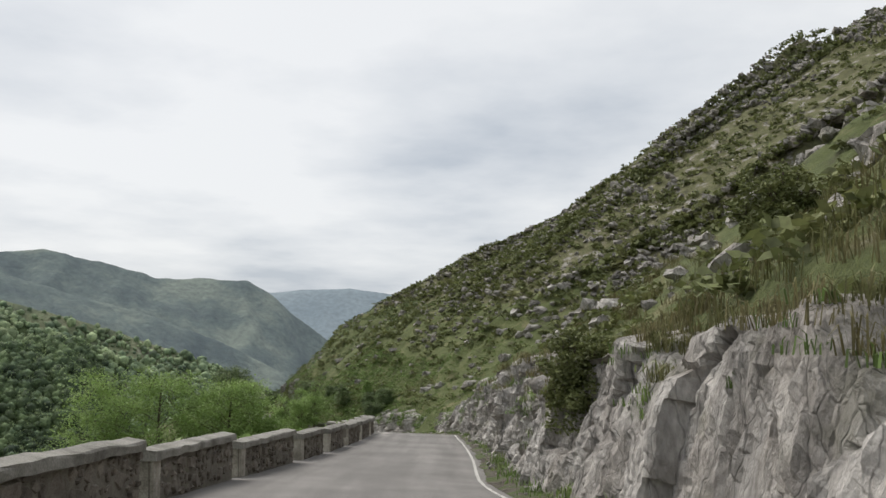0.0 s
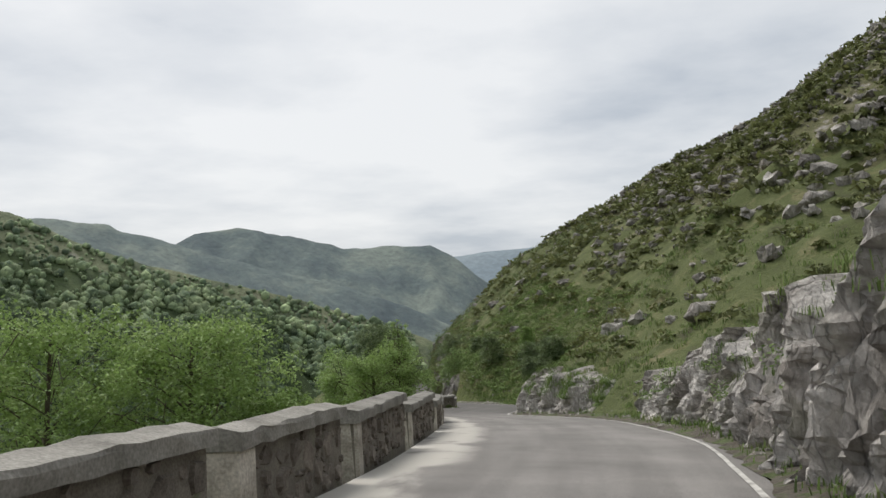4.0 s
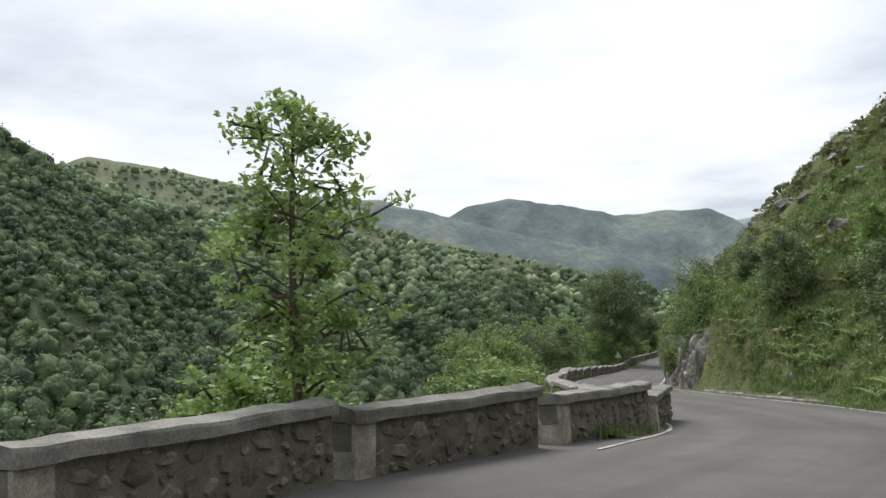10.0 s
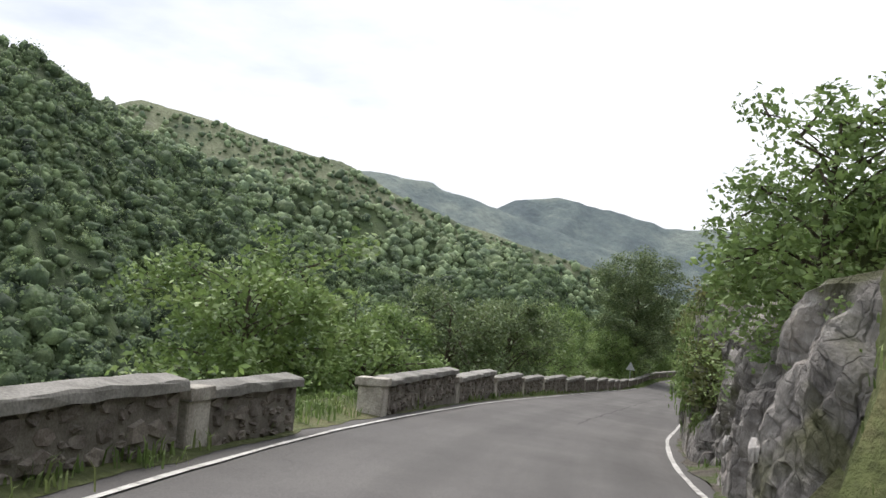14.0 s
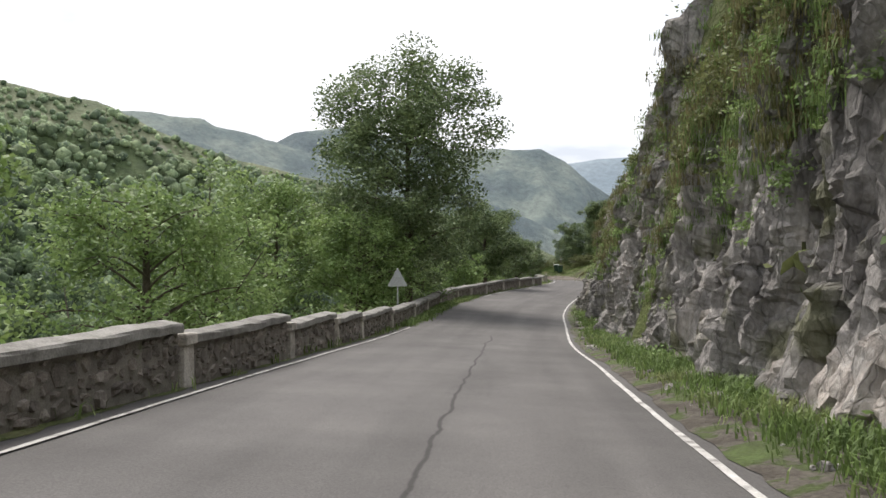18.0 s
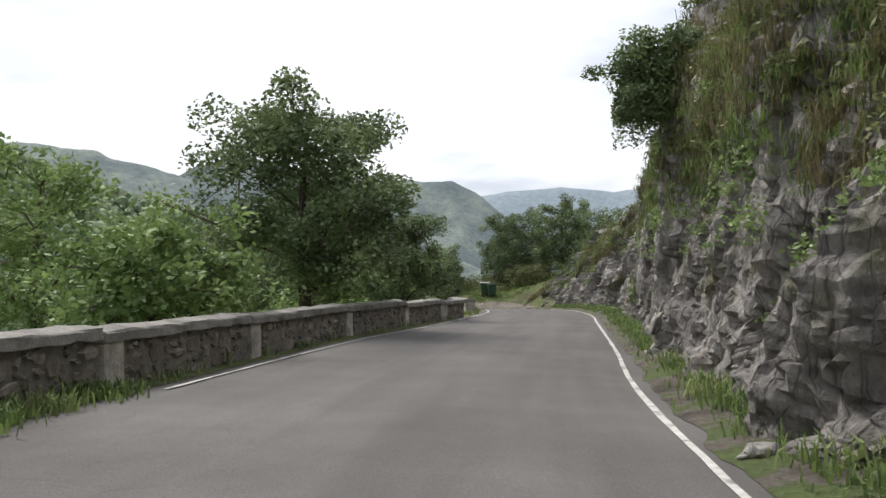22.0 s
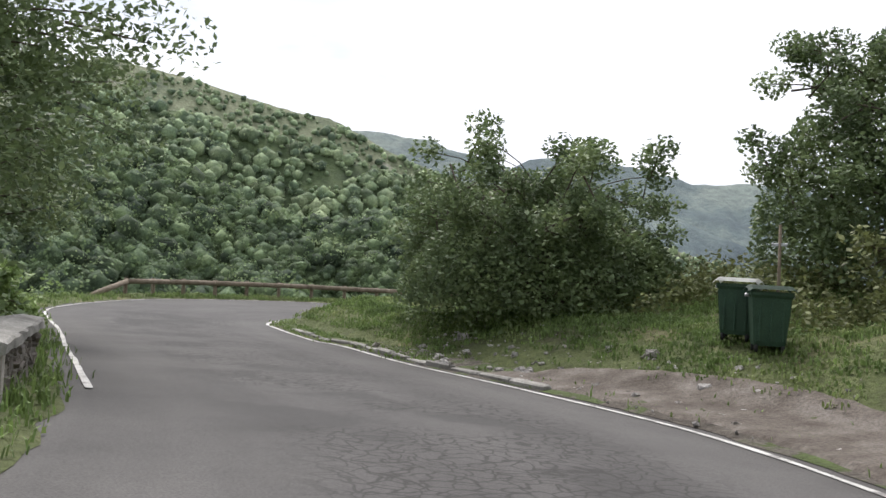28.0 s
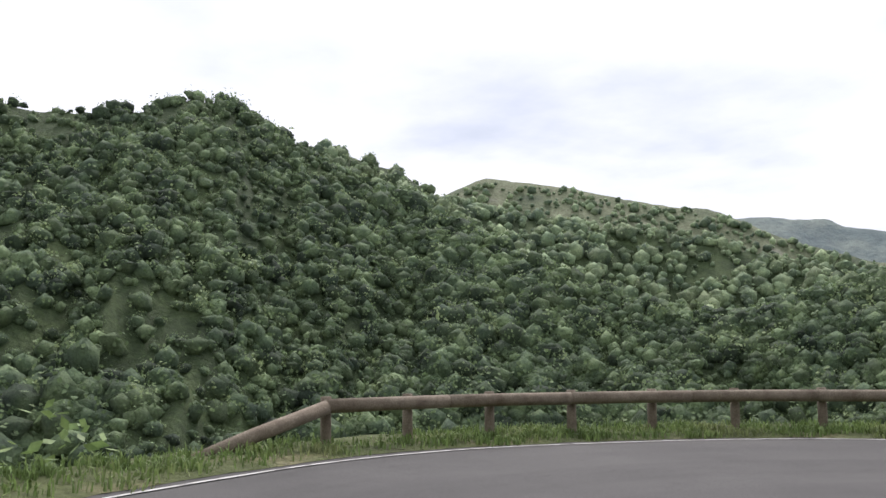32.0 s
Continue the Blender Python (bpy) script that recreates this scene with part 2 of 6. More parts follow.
M_MOUNTAIN = surface("rocky_heath", [(0.3, (0.05, 0.047, 0.03)), (0.42, (0.1, 0.1, 0.045)), (0.5, (0.12, 0.125, 0.055)), (0.57, (0.15, 0.14, 0.085)), (0.63, (0.3, 0.285, 0.26)), (0.75, (0.42, 0.4, 0.37))], 0.3, 10, 0.95, 1.0, 1.6, 3.0, stretch=(1.3, 0.8, 1.3), dist=0.5)
M_VERGE = surface("earth_and_turf", [(0.32, (0.05, 0.042, 0.034)), (0.43, (0.09, 0.078, 0.062)), (0.5, (0.13, 0.115, 0.095)), (0.54, (0.07, 0.09, 0.032)), (0.7, (0.1, 0.14, 0.042))], 1.1, 10, 0.95, 1.0, 9, 18, dist=0.1)
M_GRAVEL = surface("trodden_gravel", [(0.3, (0.075, 0.061, 0.049)), (0.5, (0.138, 0.118, 0.098)), (0.68, (0.207, 0.184, 0.162))], 1.6, 10, 0.95, 1.0, 14, 22, dist=0.06)
def rock_surface(name, stops, moss):
    """Fractured limestone: mottled colour, rain streaks, dark joints at two sizes, a little moss."""
    m = surface(name, stops, 0.8, 10, 0.92, 1.0, 5.0, 9, stretch=(1, 1, 0.5), dist=0.16)
    n, l = m.node_tree.nodes, m.node_tree.links
    b = n["Principled BSDF"]
    colour = b.inputs["Base Color"].links[0].from_socket
    geo = n.new("ShaderNodeNewGeometry")
    warp = n.new("ShaderNodeTexNoise"); warp.inputs["Scale"].default_value, warp.inputs["Detail"].default_value = 0.9, 3
    l.new(geo.outputs["Position"], warp.inputs["Vector"])
    add = n.new("ShaderNodeVectorMath"); add.operation = "MULTIPLY_ADD"; add.inputs[1].default_value = (0.9, 0.9, 0.9)
    l.new(warp.outputs["Color"], add.inputs[0]); l.new(geo.outputs["Position"], add.inputs[2])
    tilt = n.new("ShaderNodeMapping"); tilt.inputs["Rotation"].default_value, tilt.inputs["Scale"].default_value = (0.35, 0.3, 0.5), (1.5, 1.0, 0.3)
    l.new(add.outputs[0], tilt.inputs["Vector"])
    height = None
    for size, dark, edge in ((0.62, 0.5, 0.03), (2.1, 0.72, 0.045)):
        v = n.new("ShaderNodeTexVoronoi"); v.feature = "DISTANCE_TO_EDGE"; v.inputs["Scale"].default_value = size
        l.new(tilt.outputs[0], v.inputs["Vector"])
        r = n.new("ShaderNodeMapRange"); r.inputs[2].default_value, r.inputs[3].default_value = edge, dark
        l.new(v.outputs["Distance"], r.inputs[0])
        some = n.new("ShaderNodeMapRange"); some.inputs[1].default_value, some.inputs[2].default_value = 0.42, 0.62
        sn = n.new("ShaderNodeTexNoise"); sn.inputs["Scale"].default_value, sn.inputs["Detail"].default_value = size * 0.9, 4
        l.new(geo.outputs["Position"], sn.inputs["Vector"]); l.new(sn.outputs["Fac"], some.inputs[0])
        mx = n.new("ShaderNodeMix"); mx.data_type, mx.blend_type = "RGBA", "MULTIPLY"
        l.new(some.outputs[0], mx.inputs[0]); l.new(colour, mx.inputs[6]); l.new(r.outputs[0], mx.inputs[7])
        colour = mx.outputs[2]
        if height is None:
            height = r.outputs[0]
        else:
            sm = n.new("ShaderNodeMath"); sm.operation = "ADD"; l.new(height, sm.inputs[0]); l.new(r.outputs[0], sm.inputs[1]); height = sm.outputs[0]
    streak = n.new("ShaderNodeTexNoise"); streak.inputs["Scale"].default_value, streak.inputs["Detail"].default_value = 1.3, 5
    smap = n.new("ShaderNodeMapping"); smap.inputs["Scale"].default_value = (1, 1, 0.12)
    l.new(geo.outputs["Position"], smap.inputs["Vector"]); l.new(smap.outputs[0], streak.inputs["Vector"])
    sr = n.new("ShaderNodeMapRange"); sr.inputs[1].default_value, sr.inputs[2].default_value, sr.inputs[3].default_value, sr.inputs[4].default_value = 0.36, 0.56, 0.68, 1.06
    l.new(streak.outputs["Fac"], sr.inputs[0])
    mx = n.new("ShaderNodeMix"); mx.data_type, mx.blend_type = "RGBA", "MULTIPLY"; mx.inputs[0].default_value = 1
    l.new(colour, mx.inputs[6]); l.new(sr.outputs[0], mx.inputs[7]); colour = mx.outputs[2]
    mn = n.new("ShaderNodeTexNoise"); mn.inputs["Scale"].default_value, mn.inputs["Detail"].default_value = 0.7, 7
    l.new(geo.outputs["Position"], mn.inputs["Vector"])
    mr = n.new("ShaderNodeMapRange"); mr.inputs[1].default_value, mr.inputs[2].default_value, mr.inputs[4].default_value = 0.56, 0.66, moss
    l.new(mn.outputs["Fac"], mr.inputs[0])
    mm = n.new("ShaderNodeMix"); mm.data_type = "RGBA"; mm.inputs[7].default_value = (0.09, 0.095, 0.035, 1)
    l.new(mr.outputs[0], mm.inputs[0]); l.new(colour, mm.inputs[6])
    l.new(mm.outputs[2], b.inputs["Base Color"])
    bp = n.new("ShaderNodeBump"); bp.inputs["Strength"].default_value, bp.inputs["Distance"].default_value = 0.8, 0.09
    l.new(height, bp.inputs["Height"]); l.new(b.inputs["Normal"].links[0].from_socket, bp.inputs["Normal"]); l.new(bp.outputs[0], b.inputs["Normal"])
    return m


M_ROCK = rock_surface("limestone", [(0.3, (0.229, 0.207, 0.185)), (0.42, (0.37, 0.343, 0.317)), (0.55, (0.475, 0.449, 0.422)), (0.72, (0.581, 0.554, 0.528))], 0.35)
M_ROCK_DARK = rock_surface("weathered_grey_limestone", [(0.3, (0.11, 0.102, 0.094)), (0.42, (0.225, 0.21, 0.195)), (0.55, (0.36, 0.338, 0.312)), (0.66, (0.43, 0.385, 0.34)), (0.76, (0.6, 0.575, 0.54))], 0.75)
M_STONE = surface("rubble_stone", [(0.3, (0.102, 0.085, 0.072)), (0.5, (0.17, 0.149, 0.128)), (0.72, (0.255, 0.23, 0.2))], 4, 7, 0.92, 0.7, 24, 40, vary=0.3)
M_MORTAR = surface("lime_mortar", [(0.3, (0.110, 0.099, 0.083)), (0.6, (0.199, 0.182, 0.155)), (0.75, (0.110, 0.132, 0.066))], 2.2, 7, 0.95, 0.6, 20, 40)
M_COPING = surface("weathered_concrete", [(0.3, (0.119, 0.111, 0.098)), (0.5, (0.23, 0.221, 0.2)), (0.7, (0.306, 0.293, 0.268))], 1.6, 8, 0.92, 0.5, 25, 30, vary=0.12)
M_PIER = surface("pale_pier_stone", [(0.3, (0.2, 0.185, 0.155)), (0.5, (0.38, 0.35, 0.305)), (0.7, (0.54, 0.51, 0.455))], 2.5, 8, 0.92, 0.5, 22, 30, vary=0.15)
M_BARK = surface("bark", [(0.3, (0.05, 0.04, 0.03)), (0.7, (0.14, 0.115, 0.09))], 6, 6, 0.95, 0.8, 25, 40, stretch=(1, 1, 0.3))
M_LEAF_BRIGHT = surface("bright_leaves", [(0.3, (0.168, 0.255, 0.074)), (0.55, (0.270, 0.385, 0.124)), (0.75, (0.425, 0.511, 0.233))], 0.8, 4, 0.6, 0, fine=7, island=0.22, translucent=0.35)
M_LEAF_MID = surface("green_leaves", [(0.3, (0.111, 0.173, 0.060)), (0.5, (0.200, 0.289, 0.098)), (0.7, (0.334, 0.428, 0.167))], 0.8, 4, 0.6, 0, fine=7, island=0.2, translucent=0.3)
M_LEAF_DARK = surface("dark_leaves", [(0.3, (0.082, 0.116, 0.057)), (0.5, (0.150, 0.205, 0.092)), (0.7, (0.260, 0.325, 0.144))], 0.8, 4, 0.6, 0, fine=7, island=0.2, translucent=0.25)
M_SCRUB = surface("scrub_leaves", [(0.3, (0.097, 0.106, 0.046)), (0.5, (0.143, 0.164, 0.062)), (0.75, (0.229, 0.229, 0.103))], 0.25, 4, 0.7, 0, fine=5, island=0.4, translucent=0.25)
M_BLADE = surface("grass_blades", [(0.3, (0.095, 0.145, 0.045)), (0.52, (0.152, 0.221, 0.068)), (0.72, (0.265, 0.285, 0.130))], 0.5, 4, 0.7, 0, fine=4, island=0.35, translucent=0.35)
M_STRAW = surface("dry_grass", [(0.3, (0.13, 0.115, 0.055)), (0.5, (0.19, 0.17, 0.085)), (0.62, (0.14, 0.15, 0.06)), (0.75, (0.29, 0.26, 0.15))], 0.6, 4, 0.8, 0, fine=4, island=0.35, translucent=0.3)
# crown cores, darker than their sprays: shade inside the trees put into the colour
M_FOREST_SHADED = surface("shaded_crown_cores", [(0.36, (0.041, 0.062, 0.039)), (0.5, (0.084, 0.123, 0.064)), (0.64, (0.155, 0.211, 0.102))], 0.06, 4, 0.9, 1.0, 1.3, 1.1, island=0.4, dist=0.9)
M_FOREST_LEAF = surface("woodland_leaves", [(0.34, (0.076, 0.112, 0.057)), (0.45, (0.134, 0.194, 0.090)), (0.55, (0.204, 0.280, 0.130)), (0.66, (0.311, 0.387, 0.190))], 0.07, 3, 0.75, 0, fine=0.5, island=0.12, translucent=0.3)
# paler forest greens for the farther ridges: distance haze put into the colour
M_FOREST_HAZED = surface("ridge_forest", [(0.36, (0.084, 0.121, 0.076)), (0.5, (0.168, 0.226, 0.123)), (0.64, (0.284, 0.347, 0.188))], 0.04, 4, 0.9, 1.0, 0.8, 0.7, island=0.4, dist=1.2)
M_FOREST_LEAF_HAZED = surface("hazed_ridge_leaves", [(0.34, (0.158, 0.210, 0.118)), (0.5, (0.263, 0.336, 0.182)), (0.66, (0.399, 0.462, 0.259))], 0.05, 3, 0.8, 0, fine=0.4, island=0.25, translucent=0.25)
# floor kept dark: the shade between the crowns is put into its colour
M_HILL = surface("far_woodland_floor", [(0.3, (0.03, 0.046, 0.02)), (0.5, (0.05, 0.075, 0.03)), (0.7, (0.085, 0.118, 0.046))], 0.035, 9, 0.95, 1.0, 0.3, 0.5, dist=3.0)
M_HILL_FAR = surface("thin_mountain_grass", [(0.3, (0.075, 0.095, 0.06)), (0.45, (0.13, 0.155, 0.085)), (0.6, (0.19, 0.205, 0.125)), (0.74, (0.25, 0.245, 0.2))], 0.012, 9, 0.95, 1.0, 0.12, 0.2, dist=5.0)
# distance haze put into the base colours: bluish, paler the farther the hills
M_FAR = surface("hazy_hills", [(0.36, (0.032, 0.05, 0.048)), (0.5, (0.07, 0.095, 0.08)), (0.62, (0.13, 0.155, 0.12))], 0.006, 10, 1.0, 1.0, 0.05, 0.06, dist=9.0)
M_FARTHEST = surface("hazed_horizon_hills", [(0.3, (0.08, 0.11, 0.125)), (0.7, (0.13, 0.16, 0.17))], 0.004, 8, 1.0, 0.6, 0.03, 0.05, dist=8.0)
# faint blue emission stands in for haze; the hills themselves give no light
for far, haze_glow in ((M_FAR, 0.1), (M_FARTHEST, 0.2)):
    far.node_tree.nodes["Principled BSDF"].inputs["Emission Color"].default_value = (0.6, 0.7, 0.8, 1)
    far.node_tree.nodes["Principled BSDF"].inputs["Emission Strength"].default_value = haze_glow
M_FLOWER = surface("yellow_petals", [(0.3, (0.55, 0.52, 0.08)), (0.7, (0.75, 0.72, 0.2))], 9, 3, 0.7, 0, translucent=0.2)
M_WOOD = surface("weathered_log", [(0.3, (0.13, 0.1, 0.07)), (0.6, (0.23, 0.19, 0.14)), (0.75, (0.3, 0.26, 0.2))], 3, 8, 0.85, 0.6, 22, 40)
M_METAL = surface("galvanised_sheet", [(0.3, (0.36, 0.37, 0.38)), (0.7, (0.5, 0.51, 0.52))], 6, 5, 0.5, 0.1, 40, 60, metal=0.6)
M_BIN = surface("green_bin_plastic", [(0.3, (0.022, 0.05, 0.03)), (0.7, (0.035, 0.075, 0.045))], 4, 5, 0.55, 0.15, 20, 50)
M_LID = surface("pale_bin_lid", [(0.3, (0.42, 0.43, 0.41)), (0.7, (0.6, 0.61, 0.58))], 5, 5, 0.6, 0.1, 20, 50)
M_RUBBER = surface("black_rubber", [(0.3, (0.015, 0.015, 0.015)), (0.7, (0.03, 0.03, 0.03))], 8, 4, 0.8, 0.1)


# ---- helpers for meshes ----
def mesh_of(name, verts, faces, material, smooth=False):
    me = bpy.data.meshes.new(name)
    me.from_pydata([tuple(v) for v in verts], [], [tuple(int(i) for i in f) for f in faces])
    me.materials.append(material)
    if smooth:
        me.polygons.foreach_set("use_smooth", [True] * len(me.polygons))
    me.update()
    return me


def part(name, data, material, parent=None, label=""):
    """Links a bmesh or a mesh as one object under a thing or a part."""
    if isinstance(data, bmesh.types.BMesh):
        me = bpy.data.meshes.new(name)
        data.to_mesh(me)
        data.free()
        me.materials.append(material)
        data = me
    ob = new(name, data)
    ob.parent = parent
    return tagged(ob, label)


def box(sx, sy, sz, at=(0, 0, 0), bevel=0.02, rough=0.0, seed=0):
    bm = bmesh.new()
    bmesh.ops.create_cube(bm, size=1)
    bmesh.ops.scale(bm, vec=(sx, sy, sz), verts=bm.verts)
    if bevel:
        bmesh.ops.bevel(bm, geom=bm.edges[:], offset=bevel, segments=1, affect="EDGES")
    if rough:
        r = random.Random(seed)
        for v in bm.verts:
            v.co += Vector((r.uniform(-1, 1), r.uniform(-1, 1), r.uniform(-1, 1))) * rough
    bmesh.ops.translate(bm, vec=at, verts=bm.verts)
    return bm


def tube(points, radii, sides=7):
    """Vertices and faces of a tapered tube through points."""
    vs, fs = [], []
    for i, p in enumerate(points):
        d = (Vector(points[min(i + 1, len(points) - 1)]) - Vector(points[max(i - 1, 0)])).normalized()
        a = d.orthogonal().normalized()
        b = d.cross(a)
        for k in range(sides):
            w = 2 * math.pi * k / sides
            vs.append(Vector(p) + (a * math.cos(w) + b * math.sin(w)) * radii[i])
        if i:
            for k in range(sides):
                fs.append(((i - 1) * sides + k, (i - 1) * sides + (k + 1) % sides, i * sides + (k + 1) % sides, i * sides + k))
    fs.append(tuple(range(sides))[::-1])
    fs.append(tuple(range((len(points) - 1) * sides, len(points) * sides)))
    return vs, fs


def curve_through(points, step=0.5):
    """Even samples along a smooth line through points (columns may include z)."""
    p = np.array(points, float)
    out = []
    for i in range(len(p) - 1):
        a, b, c, d = p[max(i - 1, 0)], p[i], p[i + 1], p[min(i + 2, len(p) - 1)]
        for t in np.linspace(0, 1, 24, endpoint=False):
            out.append(0.5 * (2 * b + (c - a) * t + (2 * a - 5 * b + 4 * c - d) * t * t + (3 * b - a - 3 * c + d) * t ** 3))
    out = np.array(out + [p[-1]])
    s = np.r_[0, np.cumsum(np.linalg.norm(np.diff(out[:, :2], axis=0), axis=1))]
    q = np.arange(0, s[-1], step)
    return np.c_[[np.interp(q, s, out[:, k]) for k in range(out.shape[1])]].T


def normals_left(line):
    t = np.gradient(line[:, :2], axis=0)
    t /= np.maximum(np.linalg.norm(t, axis=1, keepdims=True), 1e-6)
    return np.c_[-t[:, 1], t[:, 0]]


def shifted(line, left):
    out = line.copy()
    out[:, :2] += normals_left(line) * left
    return out


def noise2(x, y, scale, octaves=4, seed=0.0):
    return noise.fractal(Vector((x * scale + seed, y * scale - seed, seed * 0.37)), 1.0, 2.0, octaves)


# ---- plan of the road: its two edges, with heights ----
# x, y, z, the station number along the road, and a count that pairs the two edges
RIGHT = [(3.22, -11.91, 0.62, -8.0, -1.0), (2.16, 0.19, -0.0, 0.2, 0.0), (1.15, 10.13, -0.54, 7.3, 0.75), (0.13, 18.79, -1.07, 13.2, 1.5), (-1.0, 27.17, -1.63, 19.2, 2.25), (-1.77, 38.44, -2.12, 26.3, 3.0), (-2.78, 49.87, -2.53, 33.3, 3.75), (-3.73, 59.32, -2.92, 39.7, 4.5), (-4.4, 67.76, -3.4, 46.2, 5.25), (-5.19, 76.98, -4.07, 53.5, 6.0), (-6.95, 85.57, -4.7, 60.5, 6.75), (-8.63, 92.18, -5.2, 66.1, 7.5), (-10.59, 97.87, -5.64, 70.9, 8.25), (-13.6, 103.7, -6.12, 75.9, 9.0), (-16.52, 110.19, -6.71, 81.2, 9.75), (-18.7, 116.13, -7.25, 85.9, 10.5)]
RIGHT += [(-19.58, 122.19, -7.65, 90.8, 11.25), (-19.46, 129.49, -8.04, 96.9, 12.0), (-20.76, 137.26, -8.65, 103.1, 12.75), (-24.91, 144.76, -9.13, 108.2, 13.5), (-30.77, 152.35, -9.62, 112.5, 14.25), (-36.67, 161.57, -10.29, 117.3, 15.0), (-41.22, 171.59, -11.07, 121.9, 15.75), (-44.67, 181.2, -11.84, 126.2, 16.5), (-48.26, 191.53, -12.61, 130.6, 17.25), (-52.49, 203.43, -13.48, 135.8, 18.0), (-56.58, 215.25, -14.31, 140.9, 18.75), (-60.1, 225.98, -15.05, 145.3, 19.5), (-63.64, 236.67, -15.79, 149.6, 20.25), (-66.88, 247.78, -16.24, 154.5, 21.0), (-69.74, 257.78, -16.49, 159.1, 21.75), (-71.89, 266.75, -16.67, 162.5, 22.5), (-73.79, 275.9, -16.86, 165.7, 23.25), (-75.29, 285.33, -17.0, 169.3, 24.0)]
RIGHT += [(-78.8, 306.98, -17.56, 179.2, 26.25), (-80.12, 314.0, -17.54, 183.0, 27.0), (-82.49, 321.2, -17.57, 186.7, 27.75), (-85.87, 327.45, -17.75, 190.3, 28.5), (-90.55, 332.17, -17.9, 193.1, 29.25), (-95.26, 334.68, -17.99, 194.6, 30.0), (-100.08, 336.98, -18.13, 195.5, 30.75), (-104.78, 339.77, -18.28, 196.4, 31.5), (-105.93, 340.06, -18.3, 197.1, 32.0), (-108.36, 341.55, -18.38, 198.8, 32.5), (-110.79, 342.9, -18.39, 200.4, 33.0), (-112.54, 343.98, -18.39, 201.7, 33.5), (-113.76, 345.73, -18.39, 202.9, 34.0), (-113.9, 347.49, -18.39, 204.0, 34.5), (-112.14, 349.92, -18.39, 205.7, 35.0), (-106.74, 353.56, -18.39, 209.6, 35.5), (-98.64, 358.96, -18.39, 215.4, 36.0)]
LEFT = [(-2.97, -12.46, 0.81, -8.0, -1.0), (-4.02, -0.35, 0.19, -0.3, 0.0), (-5.01, 9.36, -0.34, 6.6, 0.75), (-6.06, 17.99, -0.88, 12.6, 1.5), (-7.04, 26.92, -1.44, 18.6, 2.25), (-7.44, 38.05, -1.92, 25.7, 3.0), (-7.99, 49.41, -2.34, 32.9, 3.75), (-8.63, 58.81, -2.72, 39.1, 4.5), (-9.74, 66.96, -3.2, 45.4, 5.25), (-11.59, 75.6, -3.87, 52.3, 6.0), (-13.56, 83.78, -4.5, 59.0, 6.75), (-15.38, 89.93, -5.0, 64.2, 7.5), (-17.21, 95.54, -5.44, 68.9, 8.25), (-19.7, 101.52, -5.91, 74.1, 9.0), (-22.84, 108.25, -6.5, 79.5, 9.75), (-25.31, 114.9, -7.04, 84.5, 10.5), (-26.05, 121.22, -7.44, 89.9, 11.25)]
LEFT += [(-26.01, 127.6, -7.83, 95.5, 12.0), (-27.37, 134.35, -8.44, 100.8, 12.75), (-31.23, 140.99, -8.91, 105.3, 13.5), (-36.71, 148.99, -9.39, 109.8, 14.25), (-42.02, 159.12, -10.02, 114.8, 15.0), (-46.58, 169.56, -10.75, 119.7, 15.75), (-50.64, 178.94, -11.5, 124.0, 16.5), (-54.57, 189.18, -12.28, 128.5, 17.25), (-58.95, 201.06, -13.15, 133.8, 18.0), (-63.24, 213.22, -13.98, 139.0, 18.75), (-66.84, 223.8, -14.72, 143.3, 19.5), (-70.43, 234.52, -15.47, 147.7, 20.25), (-73.65, 245.83, -15.92, 152.9, 21.0), (-76.79, 256.22, -16.17, 157.5, 21.75), (-79.06, 265.3, -16.35, 161.1, 22.5), (-81.0, 274.62, -16.55, 164.5, 23.25), (-82.4, 284.26, -16.68, 168.2, 24.0), (-83.47, 293.3, -16.89, 172.1, 24.75)]
LEFT += [(-85.89, 311.72, -17.24, 181.2, 27.0), (-88.09, 317.99, -17.27, 184.3, 27.75), (-91.3, 322.68, -17.45, 186.7, 28.5), (-95.21, 325.98, -17.6, 188.8, 29.25), (-99.47, 328.41, -17.7, 190.4, 30.0), (-104.19, 330.99, -17.95, 191.2, 30.75), (-109.59, 333.95, -18.14, 192.7, 31.5), (-117.81, 338.17, -18.26, 198.1, 32.0), (-121.19, 341.28, -18.26, 200.9, 32.44), (-123.48, 344.65, -18.26, 203.3, 32.89), (-124.56, 346.95, -18.26, 204.8, 33.33), (-124.97, 349.51, -18.26, 206.3, 33.78), (-124.56, 352.34, -18.26, 208.0, 34.22), (-123.75, 354.78, -18.26, 209.5, 34.67), (-122.13, 357.07, -18.26, 211.2, 35.11), (-116.19, 361.66, -18.26, 215.7, 35.56), (-108.09, 367.06, -18.26, 221.4, 36.0)]
R_LINE = curve_through(RIGHT, 0.6)
L_LINE = curve_through(LEFT, 0.6)
R_OUT, L_OUT = -normals_left(R_LINE), normals_left(L_LINE)

